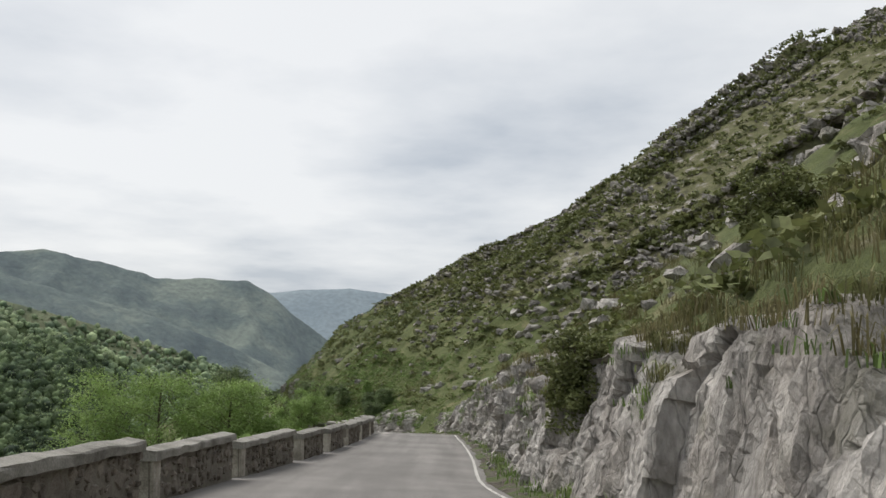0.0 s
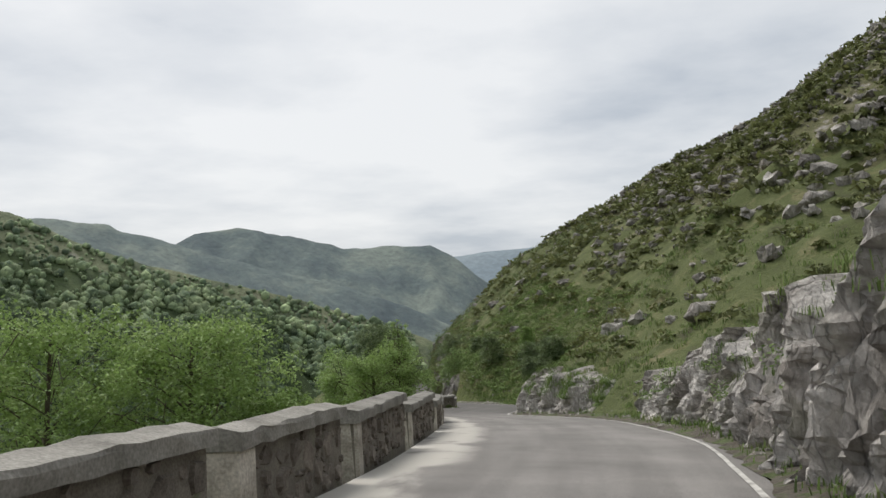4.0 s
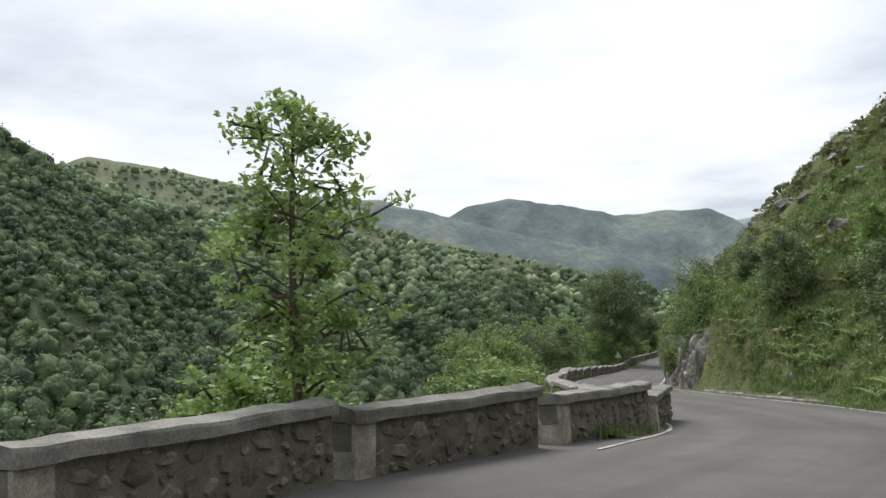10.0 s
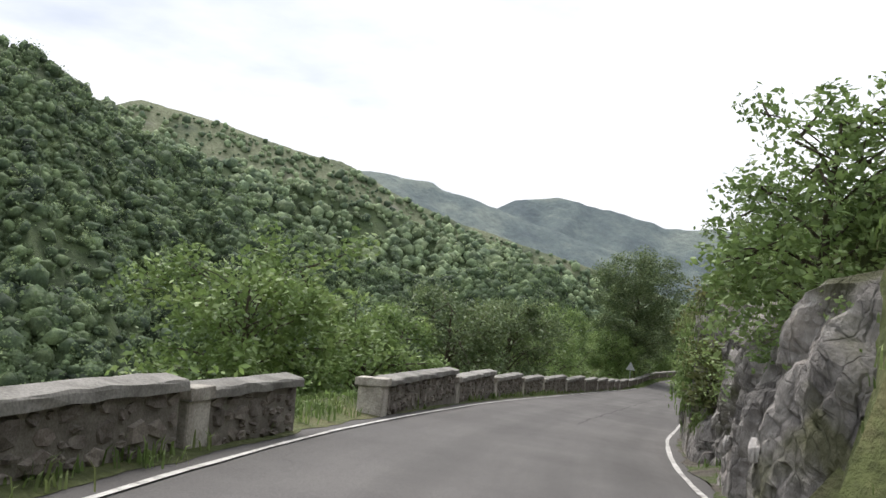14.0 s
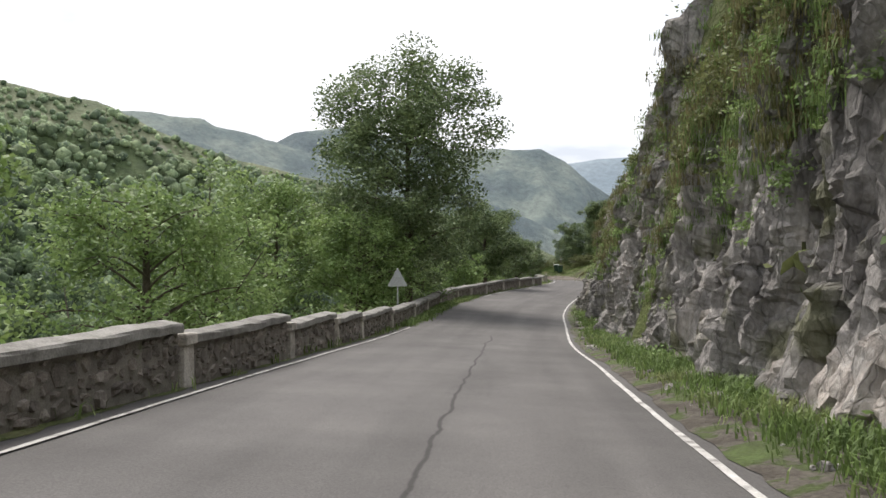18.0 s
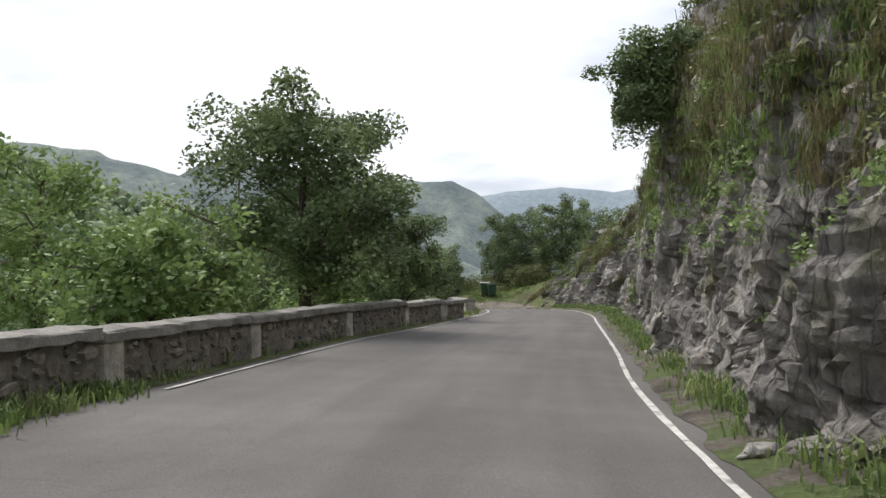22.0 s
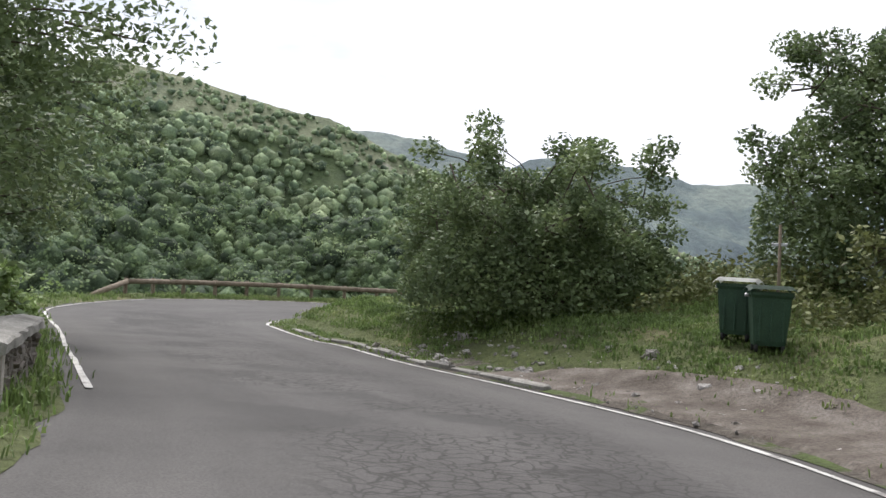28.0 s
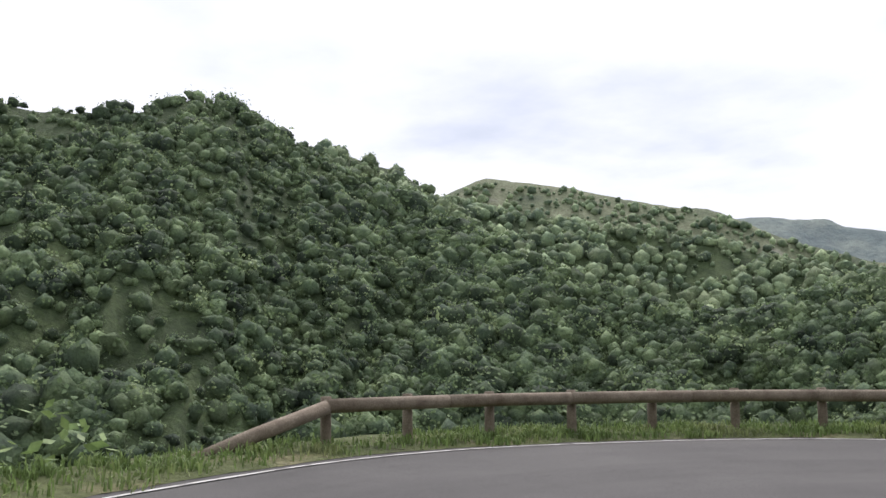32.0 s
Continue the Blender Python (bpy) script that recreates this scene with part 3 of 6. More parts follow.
# the bank on the uphill side: station, verge width, cut height, run of the cut, slope above it, slope further up, slope of the heights
BANK = [(-8, 1.22, 4.5, 1.35, 0.82, 0.82, 0.76), (14, 1.22, 3.78, 1.35, 0.78, 0.78, 0.72), (22, 1.22, 2.3, 1.22, 0.72, 0.72, 0.66), (30, 1.08, 3.9, 1.3, 0.74, 0.74, 0.68), (38, 1.08, 3.3, 1.15, 0.7, 0.7, 0.64), (48, 1.08, 2.8, 1.2, 0.62, 0.62, 0.56), (62, 1.35, 2.9, 1.4, 0.5, 0.5, 0.58), (70, 1.62, 1.62, 1.35, 0.5, 0.5, 0.68), (80, 1.08, 3.51, 1.62, 0.62, 0.6, 0.84), (86, 1.08, 3.24, 1.62, 0.95, 0.6, 0.84), (91, 1.62, 0.68, 1.35, 1.0, 0.6, 0.8), (104, 1.5, 0.4, 1.35, 0.92, 0.56, 0.7)]
BANK += [(113, 1.2, 1.1, 1.08, 0.79, 0.72, 0.72), (117, 0.6, 4.09, 0.6, 0.63, 0.62, 0.81), (121, 0.7, 4.51, 0.7, 0.81, 0.61, 0.78), (126, 1.22, 5.97, 1.6, 0.95, 0.56, 0.72), (131, 1.35, 8.0, 1.5, 0.86, 0.53, 0.56), (134, 2.97, 2.09, 2.0, 1.51, 0.5, 0.53), (137.5, 2.0, 6.3, 1.2, 1.08, 0.51, 0.61), (140.5, 2.0, 11.2, 1.8, 0.96, 0.33, 0.8), (146, 2.0, 11.1, 2.2, 0.95, 0.49, 0.6), (150, 1.8, 11.9, 2.4, 0.85, 0.5, 0.5)]
BANK += [(153, 1.5, 7.2, 2.2, 1.35, 0.62, 0.45), (158, 1.5, 7.5, 2.6, 1.32, 0.57, 0.5), (163, 1.4, 7.3, 2.6, 1.34, 0.51, 0.43), (168.5, 1.15, 8.8, 1.6, 0.83, 0.45, 0.4), (171.5, 1.6, 10.8, 1.3, 0.3, 0.4, 0.3), (175, 1.7, 10.9, 1.6, 0.87, 0.4, 0.24), (180, 2.0, 8.8, 2.2, 1.14, 0.35, 0.24), (184, 2.1, 9.8, 2.8, 0.51, 0.3, 0.24), (187, 1.76, 8.4, 3.2, 0.43, 0.3, 0.24), (189.5, 1.9, 6.4, 3.2, 0.36, 0.3, 0.24), (191, 2.0, 4.8, 3.2, 0.4, 0.25, 0.2), (193, 2.2, 1.8, 3.0, 0.2, 0.2, 0.2), (194.3, 1.5, 1.05, 2.6, 0.12, 0.12, 0.12), (196.5, 0.5, 1.0, 2.7, 0.06, 0.06, 0.06), (202, 0.6, 1.4, 3.0, 0.03, 0.03, 0.03), (216, 0.6, 1.2, 3.0, 0.03, 0.03, 0.03)]
# stretches of rock along the cut, where the soil lies behind the stone
ROCKY = [(-9, 20, 1), (20, 44, 1), (44, 70.5, 1), (73.5, 90, 1), (116, 123, 1), (123, 134, 1), (136.5, 148, 1), (148, 191.5, 1)]
BANK = np.array(BANK)


def bank(y):
    return [np.interp(y, BANK[:, 0], BANK[:, k]) for k in range(1, 7)]


def nearest(points, line):
    best = np.empty(len(points), int)
    for a in range(0, len(points), 4000):
        q = points[a:a + 4000]
        best[a:a + 4000] = ((q[:, None, 0] - line[None, :, 0]) ** 2 + (q[:, None, 1] - line[None, :, 1]) ** 2).argmin(1)
    return best


def rocky(y):
    out = np.zeros_like(y)
    for a, b, _ in ROCKY:
        out = np.maximum(out, np.clip(np.minimum(y - a, b - y) / 1.0, 0, 1))
    return out


def uphill(d, y):
    v, h, run, slope, higher, heights = bank(y)
    d2 = np.maximum(d - v - 1.0 * rocky(y), 0)
    past = np.maximum(d2 - run, 0)
    rise = h * np.minimum(d2 / run, 1) + slope * np.minimum(past, 15) + higher * np.clip(past - 15, 0, 27) + heights * np.maximum(past - 42, 0)
    return 0.05 * np.minimum(d, v) + rise - 0.75 * np.maximum(d2 - 140, 0) * (slope > 0.3) - 0.2 * (d < 1.3)


def downhill(d):
    d2 = np.maximum(d - 1.7, 0)
    return -0.1 - 0.15 * (d < 1.6) - 0.62 * np.minimum(d2, 74) - 0.42 * np.clip(d2 - 74, 0, 95) - 0.05 * np.maximum(d2 - 169, 0)


def ground_at(points):
    """Heights of the ground, and which side: +1 uphill, -1 downhill, 0 on the road; with the distance from the edge."""
    p = np.asarray(points, float)
    i, j = nearest(p, R_LINE), nearest(p, L_LINE)
    vr, vl = p[:, :2] - R_LINE[i, :2], p[:, :2] - L_LINE[j, :2]
    dr, dl = np.linalg.norm(vr, axis=1), np.linalg.norm(vl, axis=1)
    right = ((vr * R_OUT[i]).sum(1) > 0) & (dr <= dl)
    left = ((vl * L_OUT[j]).sum(1) > 0) & (dl < dr) & ~right
    z = np.where(right, R_LINE[i, 2] + uphill(dr, R_LINE[i, 3]), np.where(left, L_LINE[j, 2] + downhill(dl), 0))
    road = ~right & ~left
    w = dl / np.maximum(dl + dr, 0.01)
    z = np.where(road, L_LINE[j, 2] * (1 - w) + R_LINE[i, 2] * w - 0.3 * np.clip(np.minimum(dl, dr), 0.2, 1), z)
    d = np.where(right, dr, np.where(left, dl, np.minimum(dr, dl)))
    side = np.where(right, 1, np.where(left, -1, 0))
    return z, side, d


def rolling(x, y, side, d):
    """Uneven ground away from the road."""
    if side == 0:
        return 0.0
    a = min(1.0, max(0.0, (d - 1.8) / 8.0))
    return a * (1.2 * noise2(x, y, 0.07, 3, 3.1) + 0.45 * noise2(x, y, 0.28, 3, 7.7)) * (1.0 if side > 0 else 1.3)


def sheet(name, x0, x1, y0, y1, step, keep, material, drop=0.0):
    xs, ys = np.arange(x0, x1 + 0.01, step), np.arange(y0, y1 + 0.01, step)
    gx, gy = np.meshgrid(xs, ys)
    p = np.c_[gx.ravel(), gy.ravel()]
    z, side, d = ground_at(p)
    for k in range(len(p)):
        if side[k]:
            z[k] += rolling(p[k, 0], p[k, 1], side[k], d[k])
    z -= drop
    nx, ny = len(xs), len(ys)
    ok = keep(d, side)
    idx = np.arange(nx * ny).reshape(ny, nx)
    quads = np.stack([idx[:-1, :-1], idx[:-1, 1:], idx[1:, 1:], idx[1:, :-1]], -1).reshape(-1, 4)
    quads = quads[ok[quads].any(1)]
    used = np.unique(quads)
    remap = np.full(nx * ny, -1)
    remap[used] = np.arange(len(used))
    return new(name, mesh_of(name, np.c_[p, z][used], remap[quads], material, True))


tagged(sheet("ground", -156, 40, -20, 396, 0.75, lambda d, s: ((d < 30) & (s != 0)) | ((s == 0) & (d < 0.9)), M_GRASS), "rough grassy mountainside with soil and stones beside the road", "ground", kind="structure")
tagged(sheet("hillside", -450, 250, -160, 600, 5.0, lambda d, s: d > 26, M_MOUNTAIN, 0.25), "grassy mountainside falling into a wooded valley", "hillside", kind="structure")


def ribbon(name, a, b, material, lift=0.0):
    """A strip between two lines, zipped by the shorter diagonal."""
    va, vb = a[:, :3].copy(), b[:, :3].copy()
    va[:, 2] += lift
    vb[:, 2] += lift
    verts = np.r_[va, vb]
    n, faces, i, j = len(va), [], 0, 0
    while i < len(va) - 1 or j < len(vb) - 1:
        step_a = i < len(va) - 1 and (j == len(vb) - 1 or np.linalg.norm(va[i + 1] - vb[j]) <= np.linalg.norm(va[i] - vb[j + 1]))
        if step_a:
            faces.append((i, n + j, i + 1)); i += 1
        else:
            faces.append((i, n + j, n + j + 1)); j += 1
    return new(name, mesh_of(name, verts, faces, material))


def between(line, y0, y1):
    k = np.where((line[:, 3] >= y0) & (line[:, 3] <= y1))[0]
    return line[k[0]:k[-1] + 1]


def road_mesh():
    """The carriageway, ruled between its paired edges, with a narrow shoulder at each side; u along in metres, v across."""
    count = np.arange(-1.0, 36.0, 0.045)
    a = np.c_[[np.interp(count, L_LINE[:, 4], L_LINE[:, k]) for k in range(3)]].T
    b = np.c_[[np.interp(count, R_LINE[:, 4], R_LINE[:, k]) for k in range(3)]].T
    mid = (a + b) / 2
    u = np.r_[0, np.cumsum(np.linalg.norm(np.diff(mid, axis=0), axis=1))]
    station = np.interp(count, L_LINE[:, 4], L_LINE[:, 3])
    apron = -np.interp(station, (74, 82, 95, 99), (0.09, 0.25, 0.25, 0.09))
    verts, uvs, steps = [], [], (-1, 0.0, 0.25, 0.5, 0.75, 1.0, 1.06)
    for p, q, d, reach in zip(a, b, u, apron):
        for f in steps:
            f = reach if f < 0 else f
            w = p * (1 - f) + q * f
            if f < 0 or f > 1:
                w[2] = (p[2] if f < 0 else q[2]) - 0.01
            verts.append(w)
            uvs.append((d, f))
    k, faces = len(steps), []
    for i in range(len(a) - 1):
        for c in range(k - 1):
            faces.append((i * k + c, i * k + c + 1, (i + 1) * k + c + 1, (i + 1) * k + c))
    me = mesh_of("road", verts, faces, M_ROAD, True)
    layer = me.uv_layers.new(name="run")
    for loop in me.loops:
        layer.data[loop.index].uv = uvs[loop.vertex_index]
    me.flip_normals()
    return new("road", me)


tagged(road_mesh(), "worn grey asphalt mountain road with cracks and dust", "road", kind="structure")


def wavy(line, amount, scale, seed):
    out = line.copy()
    nl = normals_left(line)
    for k in range(len(out)):
        out[k, :2] += nl[k] * amount * noise2(out[k, 0], out[k, 1], scale, 3, seed)
    return out


def paint(name, line, width, seed):
    a, b = wavy(shifted(line, width / 2), 0.02, 0.8, seed), wavy(shifted(line, -width / 2), 0.02, 0.8, seed + 2)
    return tagged(ribbon(name, a, b, M_LINE, 0.014), "worn white painted edge line on the asphalt", "road marking", kind="structure")


paint("edge_line_right", R_LINE, 0.1, 1)
for y0, y1 in ((94.6, 150.4), (163.5, 183.6), (189.5, 216)):
    paint("edge_line_left", between(shifted(L_LINE, -0.1), y0, y1), 0.09, 5)

def verge(name, line, outward, widths, material, label, seed, lift=0.0):
    """A strip of uneven ground beside the asphalt: its near edge ragged, its far edge run under the bank."""
    base = curve_through(line, 0.3)
    out = normals_left(base) * outward
    verts, faces, k = [], [], len(widths)
    for i in range(len(base)):
        for c, w in enumerate(widths):
            x, y = base[i, 0] + out[i, 0] * w, base[i, 1] + out[i, 1] * w
            if c == 0:
                r = 0.16 * noise2(x, y, 0.9, 3, seed)
                x, y, z = x + out[i, 0] * r, y + out[i, 1] * r, 0.004
            else:
                z = lift * min(1.0, w) + 0.05 * noise2(x, y, 1.3, 3, seed) + 0.035 * c
            if c == k - 1:
                z -= 0.25
            verts.append((x, y, base[i, 2] + z))
    for i in range(len(base) - 1):
        for c in range(k - 1):
            a = i * k + c
            faces.append((a, a + 1, a + k + 1, a + k) if outward < 0 else (a, a + k, a + k + 1, a + 1))
    return tagged(new(name, mesh_of(name, verts, faces, material, True)), label, "verge", kind="structure")


verge("verge_right", between(R_LINE, -8, 196.6), -1, (0.24, 0.45, 0.75, 1.2, 1.75, 2.4), M_VERGE, "stony soil and thin grass between asphalt and rock", 12, 0.02)
hair = R_LINE[np.where(R_LINE[:, 3] > 196.2)[0][0]:]
verge("verge_hairpin", hair, -1, (0.15, 0.4, 0.7, 1.0), M_GRASS, "turf edge inside the hairpin", 14, 0.05)
verge("verge_left", between(L_LINE, 97, 230), 1, (0.25, 0.55, 0.95, 1.35, 1.9, 2.4), M_GRASS, "strip of grass and soil along the foot of the parapet", 13, 0.02)


# ---- rock faces of the road cut ----
CUTS, FACES = [], []


def rock_face(name, y0, y1, label, seed, extra=0.6, bulge=0.55, broken=1.0, material=None):
    """A cut of broken blocks: each block has a depth and a tilt of its own, with cracks between."""
    line = curve_through(between(R_LINE, y0 - 0.6, y1 + 0.6), 0.13)
    out = -normals_left(line)
    n = len(line)
    extra *= 1.35
    bulge *= 1.3
    top = max(np.interp(line[:, 3], BANK[:, 0], BANK[:, 2])) + extra
    rows = int(top / 0.135) + 3
    verts = []

    def blocks(q, size, tilt):
        d, p = noise.voronoi(Vector((q.x * size, (q.y + 0.35 * q.z) * size, q.z * size * 0.36)))
        h = noise.cell_vector(p[0] * 9.7)
        lean = (q.x * size - p[0].x) * (h.x - 0.5) + ((q.y + 0.35 * q.z) * size - p[0].y) * (h.y - 0.5) + (q.z * size * 0.36 - p[0].z) * (h.z - 0.6) * 0.12
        return h.x - 0.5 + tilt * lean - (0.18 if d[1] - d[0] < 0.05 else 0.0)

    for i in range(n):
        v, h, run, slope, _, _ = bank(line[i, 3])
        ends = min(1.0, (min(i, n - 1 - i) + 0.3) / 12.0)
        h = (h + extra) * (0.8 + 0.4 * noise2(line[i, 0], line[i, 1], 0.19, 4, seed)) * (0.5 + 0.5 * ends)
        for k in range(rows):
            f = k / (rows - 1)
            z = -0.4 + f * (h + 0.4)
            d = v + run * max(z, 0) / max(h, 0.3) * 0.9
            if f > 0.86:
                d += (f - 0.86) * 20.0
            x, y = line[i, 0] + out[i, 0] * d, line[i, 1] + out[i, 1] * d
            q = Vector((x, y, z + line[i, 2] + seed * 3.1))
            push = bulge * (0.6 * blocks(q, 0.5, 0.8) + broken * (0.42 * blocks(q * 1.02, 1.2, 0.9) + 0.2 * blocks(q, 2.8, 0.9) + 0.1 * blocks(q, 6.0, 0.9))) + 0.45 * noise2(x, z, 0.22, 2, seed + 4)
            along = i * 0.13 + z * 0.22
            push += bulge * (0.3 + 0.7 * broken) * (0.55 * (1 - 2.2 * abs(noise.fractal(Vector((along * 0.3, z * 0.07, seed * 1.7)), 0.9, 2.0, 3))) + 0.3 * (1 - 2.2 * abs(noise.fractal(Vector((along * 1.1, z * 0.2, seed * 2.9)), 0.9, 2.0, 3))) - 0.3)
            push = min(push, v - 0.35 + max(z, 0) * 0.15)
            verts.append((x - out[i, 0] * push, y - out[i, 1] * push, line[i, 2] + z + 0.14 * noise2(x * 1.7, z * 1.7 + y, 0.7, 2, seed)))
    faces = []
    for i in range(n - 1):
        for k in range(rows - 1):
            a = i * rows + k
            faces.append((a, a + 1, a + rows + 1, a + rows))
    CUTS.append(np.array(verts).reshape(n, rows, 3))
    ob = new(name, mesh_of(name, verts, faces, material or M_ROCK))
    FACES.append(ob)
    return tagged(ob, label, "rock face", "rock faces of the road cut")


rock_face("rock_face", -7, 21, "pale grey limestone cut, cracked and upright, under dry grass", 1, 0.2, 0.55, 0.42)
rock_face("rock_face", 19.5, 46, "blocky grey limestone cut beside the verge", 2, 0.9, 0.75)
rock_face("rock_face", 42, 70, "low broken limestone outcrop in grass", 3, 0.9, 0.75)
rock_face("rock_face", 74, 89.5, "dark stained limestone outcrop at the inside of the bend", 4, 0.0, 0.7)
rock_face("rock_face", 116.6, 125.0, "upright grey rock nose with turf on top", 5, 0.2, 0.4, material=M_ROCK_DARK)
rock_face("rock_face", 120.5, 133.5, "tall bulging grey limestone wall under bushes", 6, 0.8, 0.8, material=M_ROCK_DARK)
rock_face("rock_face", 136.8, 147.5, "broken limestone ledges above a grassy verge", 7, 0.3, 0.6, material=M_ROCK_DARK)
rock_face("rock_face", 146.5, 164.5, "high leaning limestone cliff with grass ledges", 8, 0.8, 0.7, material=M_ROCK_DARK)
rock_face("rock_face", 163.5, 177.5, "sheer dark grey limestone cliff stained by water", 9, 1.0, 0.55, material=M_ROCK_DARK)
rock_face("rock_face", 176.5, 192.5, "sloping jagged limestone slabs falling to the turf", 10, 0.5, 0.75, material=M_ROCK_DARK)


# ---- far hills: ridges one behind the other, as crest bearing (degrees left of +y), elevation and distance ----
CENTRE = np.array((-66.0, 245.0))
NEAR_CENTRE = CENTRE + (-13.6, 41.7)
VALLEY = -104.0
NEAR_SLOPE = [(150, 11.0, 640), (118, 12.0, 600), (100, 13.0, 590), (86.2, 13.8, 585), (83.3, 13.3, 587), (80.3, 12.8, 589), (75.7, 13.0, 593), (72.3, 14.0, 596), (69.3, 13.4, 598), (67.6, 12.1, 599), (64.2, 10.3, 591), (60.9, 8.5, 583), (57.5, 7.0, 565), (54.1, 5.3, 546), (49.3, 3.0, 519), (44.8, 1.5, 495), (41.5, 1.2, 488), (38.7, 2.2, 489), (34.5, 3.3, 487), (31.8, 2.3, 486), (29, -2, 470), (25, -9, 440)]
GREEN_RIDGE = [(90, 11.5, 960), (75, 12.2, 940), (69, 12.2, 938), (65.9, 12.0, 940), (64.2, 11.4, 941), (61.5, 10.6, 943), (60.1, 9.4, 944), (57.4, 8.5, 945), (54, 7.7, 942), (50, 7.0, 940), (46, 6.4, 935), (42, 5.5, 930), (38, 4.6, 925), (34, 3.5, 920), (30, 2.2, 915), (26, 0.6, 910), (22, -1.2, 900), (17, -3.0, 890), (11, -5.5, 880)]
BARE_PEAK = [(75, 9.0, 1800), (61, 9.7, 1800), (59.3, 9.4, 1800), (56.7, 10.5, 1800), (54, 10.1, 1800), (51.5, 9.7, 1800), (48.3, 8.9, 1800), (46.4, 8.5, 1800), (44, 8.2, 1795), (42.6, 7.7, 1790), (41, 6.9, 1780), (39, 6.0, 1770), (36, 5.0, 1750), (32, 4.0, 1720), (28, 3.0, 1700), (24, 1.8, 1680), (19, 0.2, 1660), (13, -2.4, 1640)]
BLUE_RIDGE = [(52, 7.3, 2170), (43.5, 7.64, 2170), (41.4, 7.6, 2170), (37.7, 7.25, 2170), (36.9, 6.85, 2170), (35.1, 6.5, 2170), (33.4, 6.0, 2160), (31, 5.2, 2150), (27, 4.2, 2130), (23, 3.2, 2110), (18, 1.4, 2090), (13, -1.0, 2070)]
MASSIF = [(42, 5.4, 2735), (35, 5.6, 2735), (33.2, 6.0, 2735), (32.1, 6.7, 2735), (29.1, 7.0, 2735), (26.2, 6.5, 2735), (22.6, 5.55, 2735), (19, 5.6, 2735), (16.7, 5.6, 2735), (15.3, 4.8, 2735), (14.2, 3.9, 2735), (12.4, 2.5, 2735), (10.5, 1.0, 2735), (7, -0.8, 2700)]
HORIZON = [(26, 4.2, 3950), (16.6, 4.45, 3950), (15.1, 4.7, 3950), (11.9, 5.0, 3950), (9.3, 5.05, 3950), (7, 4.7, 3950), (0, 5.0, 3950), (-20, 6.0, 3900), (-45, 7.0, 3800)]
BEHIND = [(320, 8.0, 900), (270, 9.0, 820), (210, 10.0, 760), (180, 9.8, 700), (148, 11.0, 640)]


def ridge_points(crest, b, u, ribs):
    """Places on a ridge: bearings b, and u from 0 at the foot to 1 on the crest (past 1: down the back)."""
    c = np.array(crest[::-1])
    b, u = np.asarray(b, float), np.asarray(u, float)
    elev, far = np.interp(b, c[:, 0], c[:, 1]), np.interp(b, c[:, 0], c[:, 2])
    top = np.tan(np.radians(elev)) * far - 11
    run = np.maximum((top - VALLEY) / 0.66, 40)
    r = far - run * (1 - np.minimum(u, 1)) + 1.4 * run * np.maximum(u - 1, 0)
    z = VALLEY - 12 + (top - VALLEY + 12) * np.where(u < 1, np.minimum(u, 1) ** 0.92, 1 - 1.1 * (u - 1))
    out = np.empty((len(b), 3))
    for k in range(len(b)):
        side = b[k] * far[k] * 0.0175
        fold = 1 - abs(noise.fractal(Vector((side / ribs, r[k] / ribs * 0.35, far[k] * 0.01)), 0.9, 2.0, 4)) * 1.6
        small = noise.fractal(Vector((side / ribs * 4, r[k] / ribs * 3, 4.0)), 0.9, 2.0, 3)
        mid = math.sin(math.pi * min(u[k], 1.0))
        mid_of = NEAR_CENTRE if far[k] < 1000 else CENTRE
        out[k] = (mid_of[0] - r[k] * math.sin(radians(b[k])), mid_of[1] + r[k] * math.cos(radians(b[k])), z[k] + ribs * (0.17 * (fold - 0.6) * mid + 0.02 * small))
    return out


def ridge(name, crest, columns, rows, ribs, material, label):
    bs, us = np.linspace(crest[-1][0], crest[0][0], columns), np.linspace(0, 1.5, rows)
    gb, gu = np.meshgrid(bs, us)
    verts = ridge_points(crest, gb.ravel(), gu.ravel(), ribs)
    i = np.arange(rows * columns).reshape(rows, columns)
    faces = np.stack([i[:-1, :-1], i[:-1, 1:], i[1:, 1:], i[1:, :-1]], -1).reshape(-1, 4)
    return tagged(new(name, mesh_of(name, verts, faces, material, True)), label, "hill", kind="structure")


def valley_floor():
    bs, rs = np.radians(np.linspace(0, 360, 73)), np.geomspace(150, 4600, 24)
    verts = [(CENTRE[0] - r * math.sin(b), CENTRE[1] + r * math.cos(b), VALLEY - 2 + 2 * noise2(r * math.sin(b), r * math.cos(b), 0.01, 3, 1.0)) for r in rs for b in bs]
    faces = [(i * 73 + k, i * 73 + k + 1, (i + 1) * 73 + k + 1, (i + 1) * 73 + k) for i in range(23) for k in range(72)]
    return tagged(new("valley_floor", mesh_of("valley_floor", verts, faces, M_HILL, True)), "wooded floor of the valley", "ground", kind="structure")


valley_floor()
ridge("hill_near", NEAR_SLOPE, 300, 80, 70, M_HILL, "steep wooded slope across the valley")
ridge("hill_green", GREEN_RIDGE, 200, 60, 110, M_HILL, "wooded ridge behind the near slope, its trees paled for haze")
ridge("hill_bare", BARE_PEAK, 200, 60, 170, M_HILL_FAR, "ridge of scrub and thin grass with a bare peak")
ridge("backdrop_ridge", BLUE_RIDGE, 150, 40, 190, M_FAR, "ridge in the distance, its blue-green haze put into colour and glow")
ridge("backdrop_massif", MASSIF, 170, 50, 260, M_FAR, "flat-topped massif at the end of the valley, haze put into colour and glow")
ridge("backdrop_horizon", HORIZON, 90, 24, 300, M_FARTHEST, "hills on the horizon, paled and made to glow blue for haze")
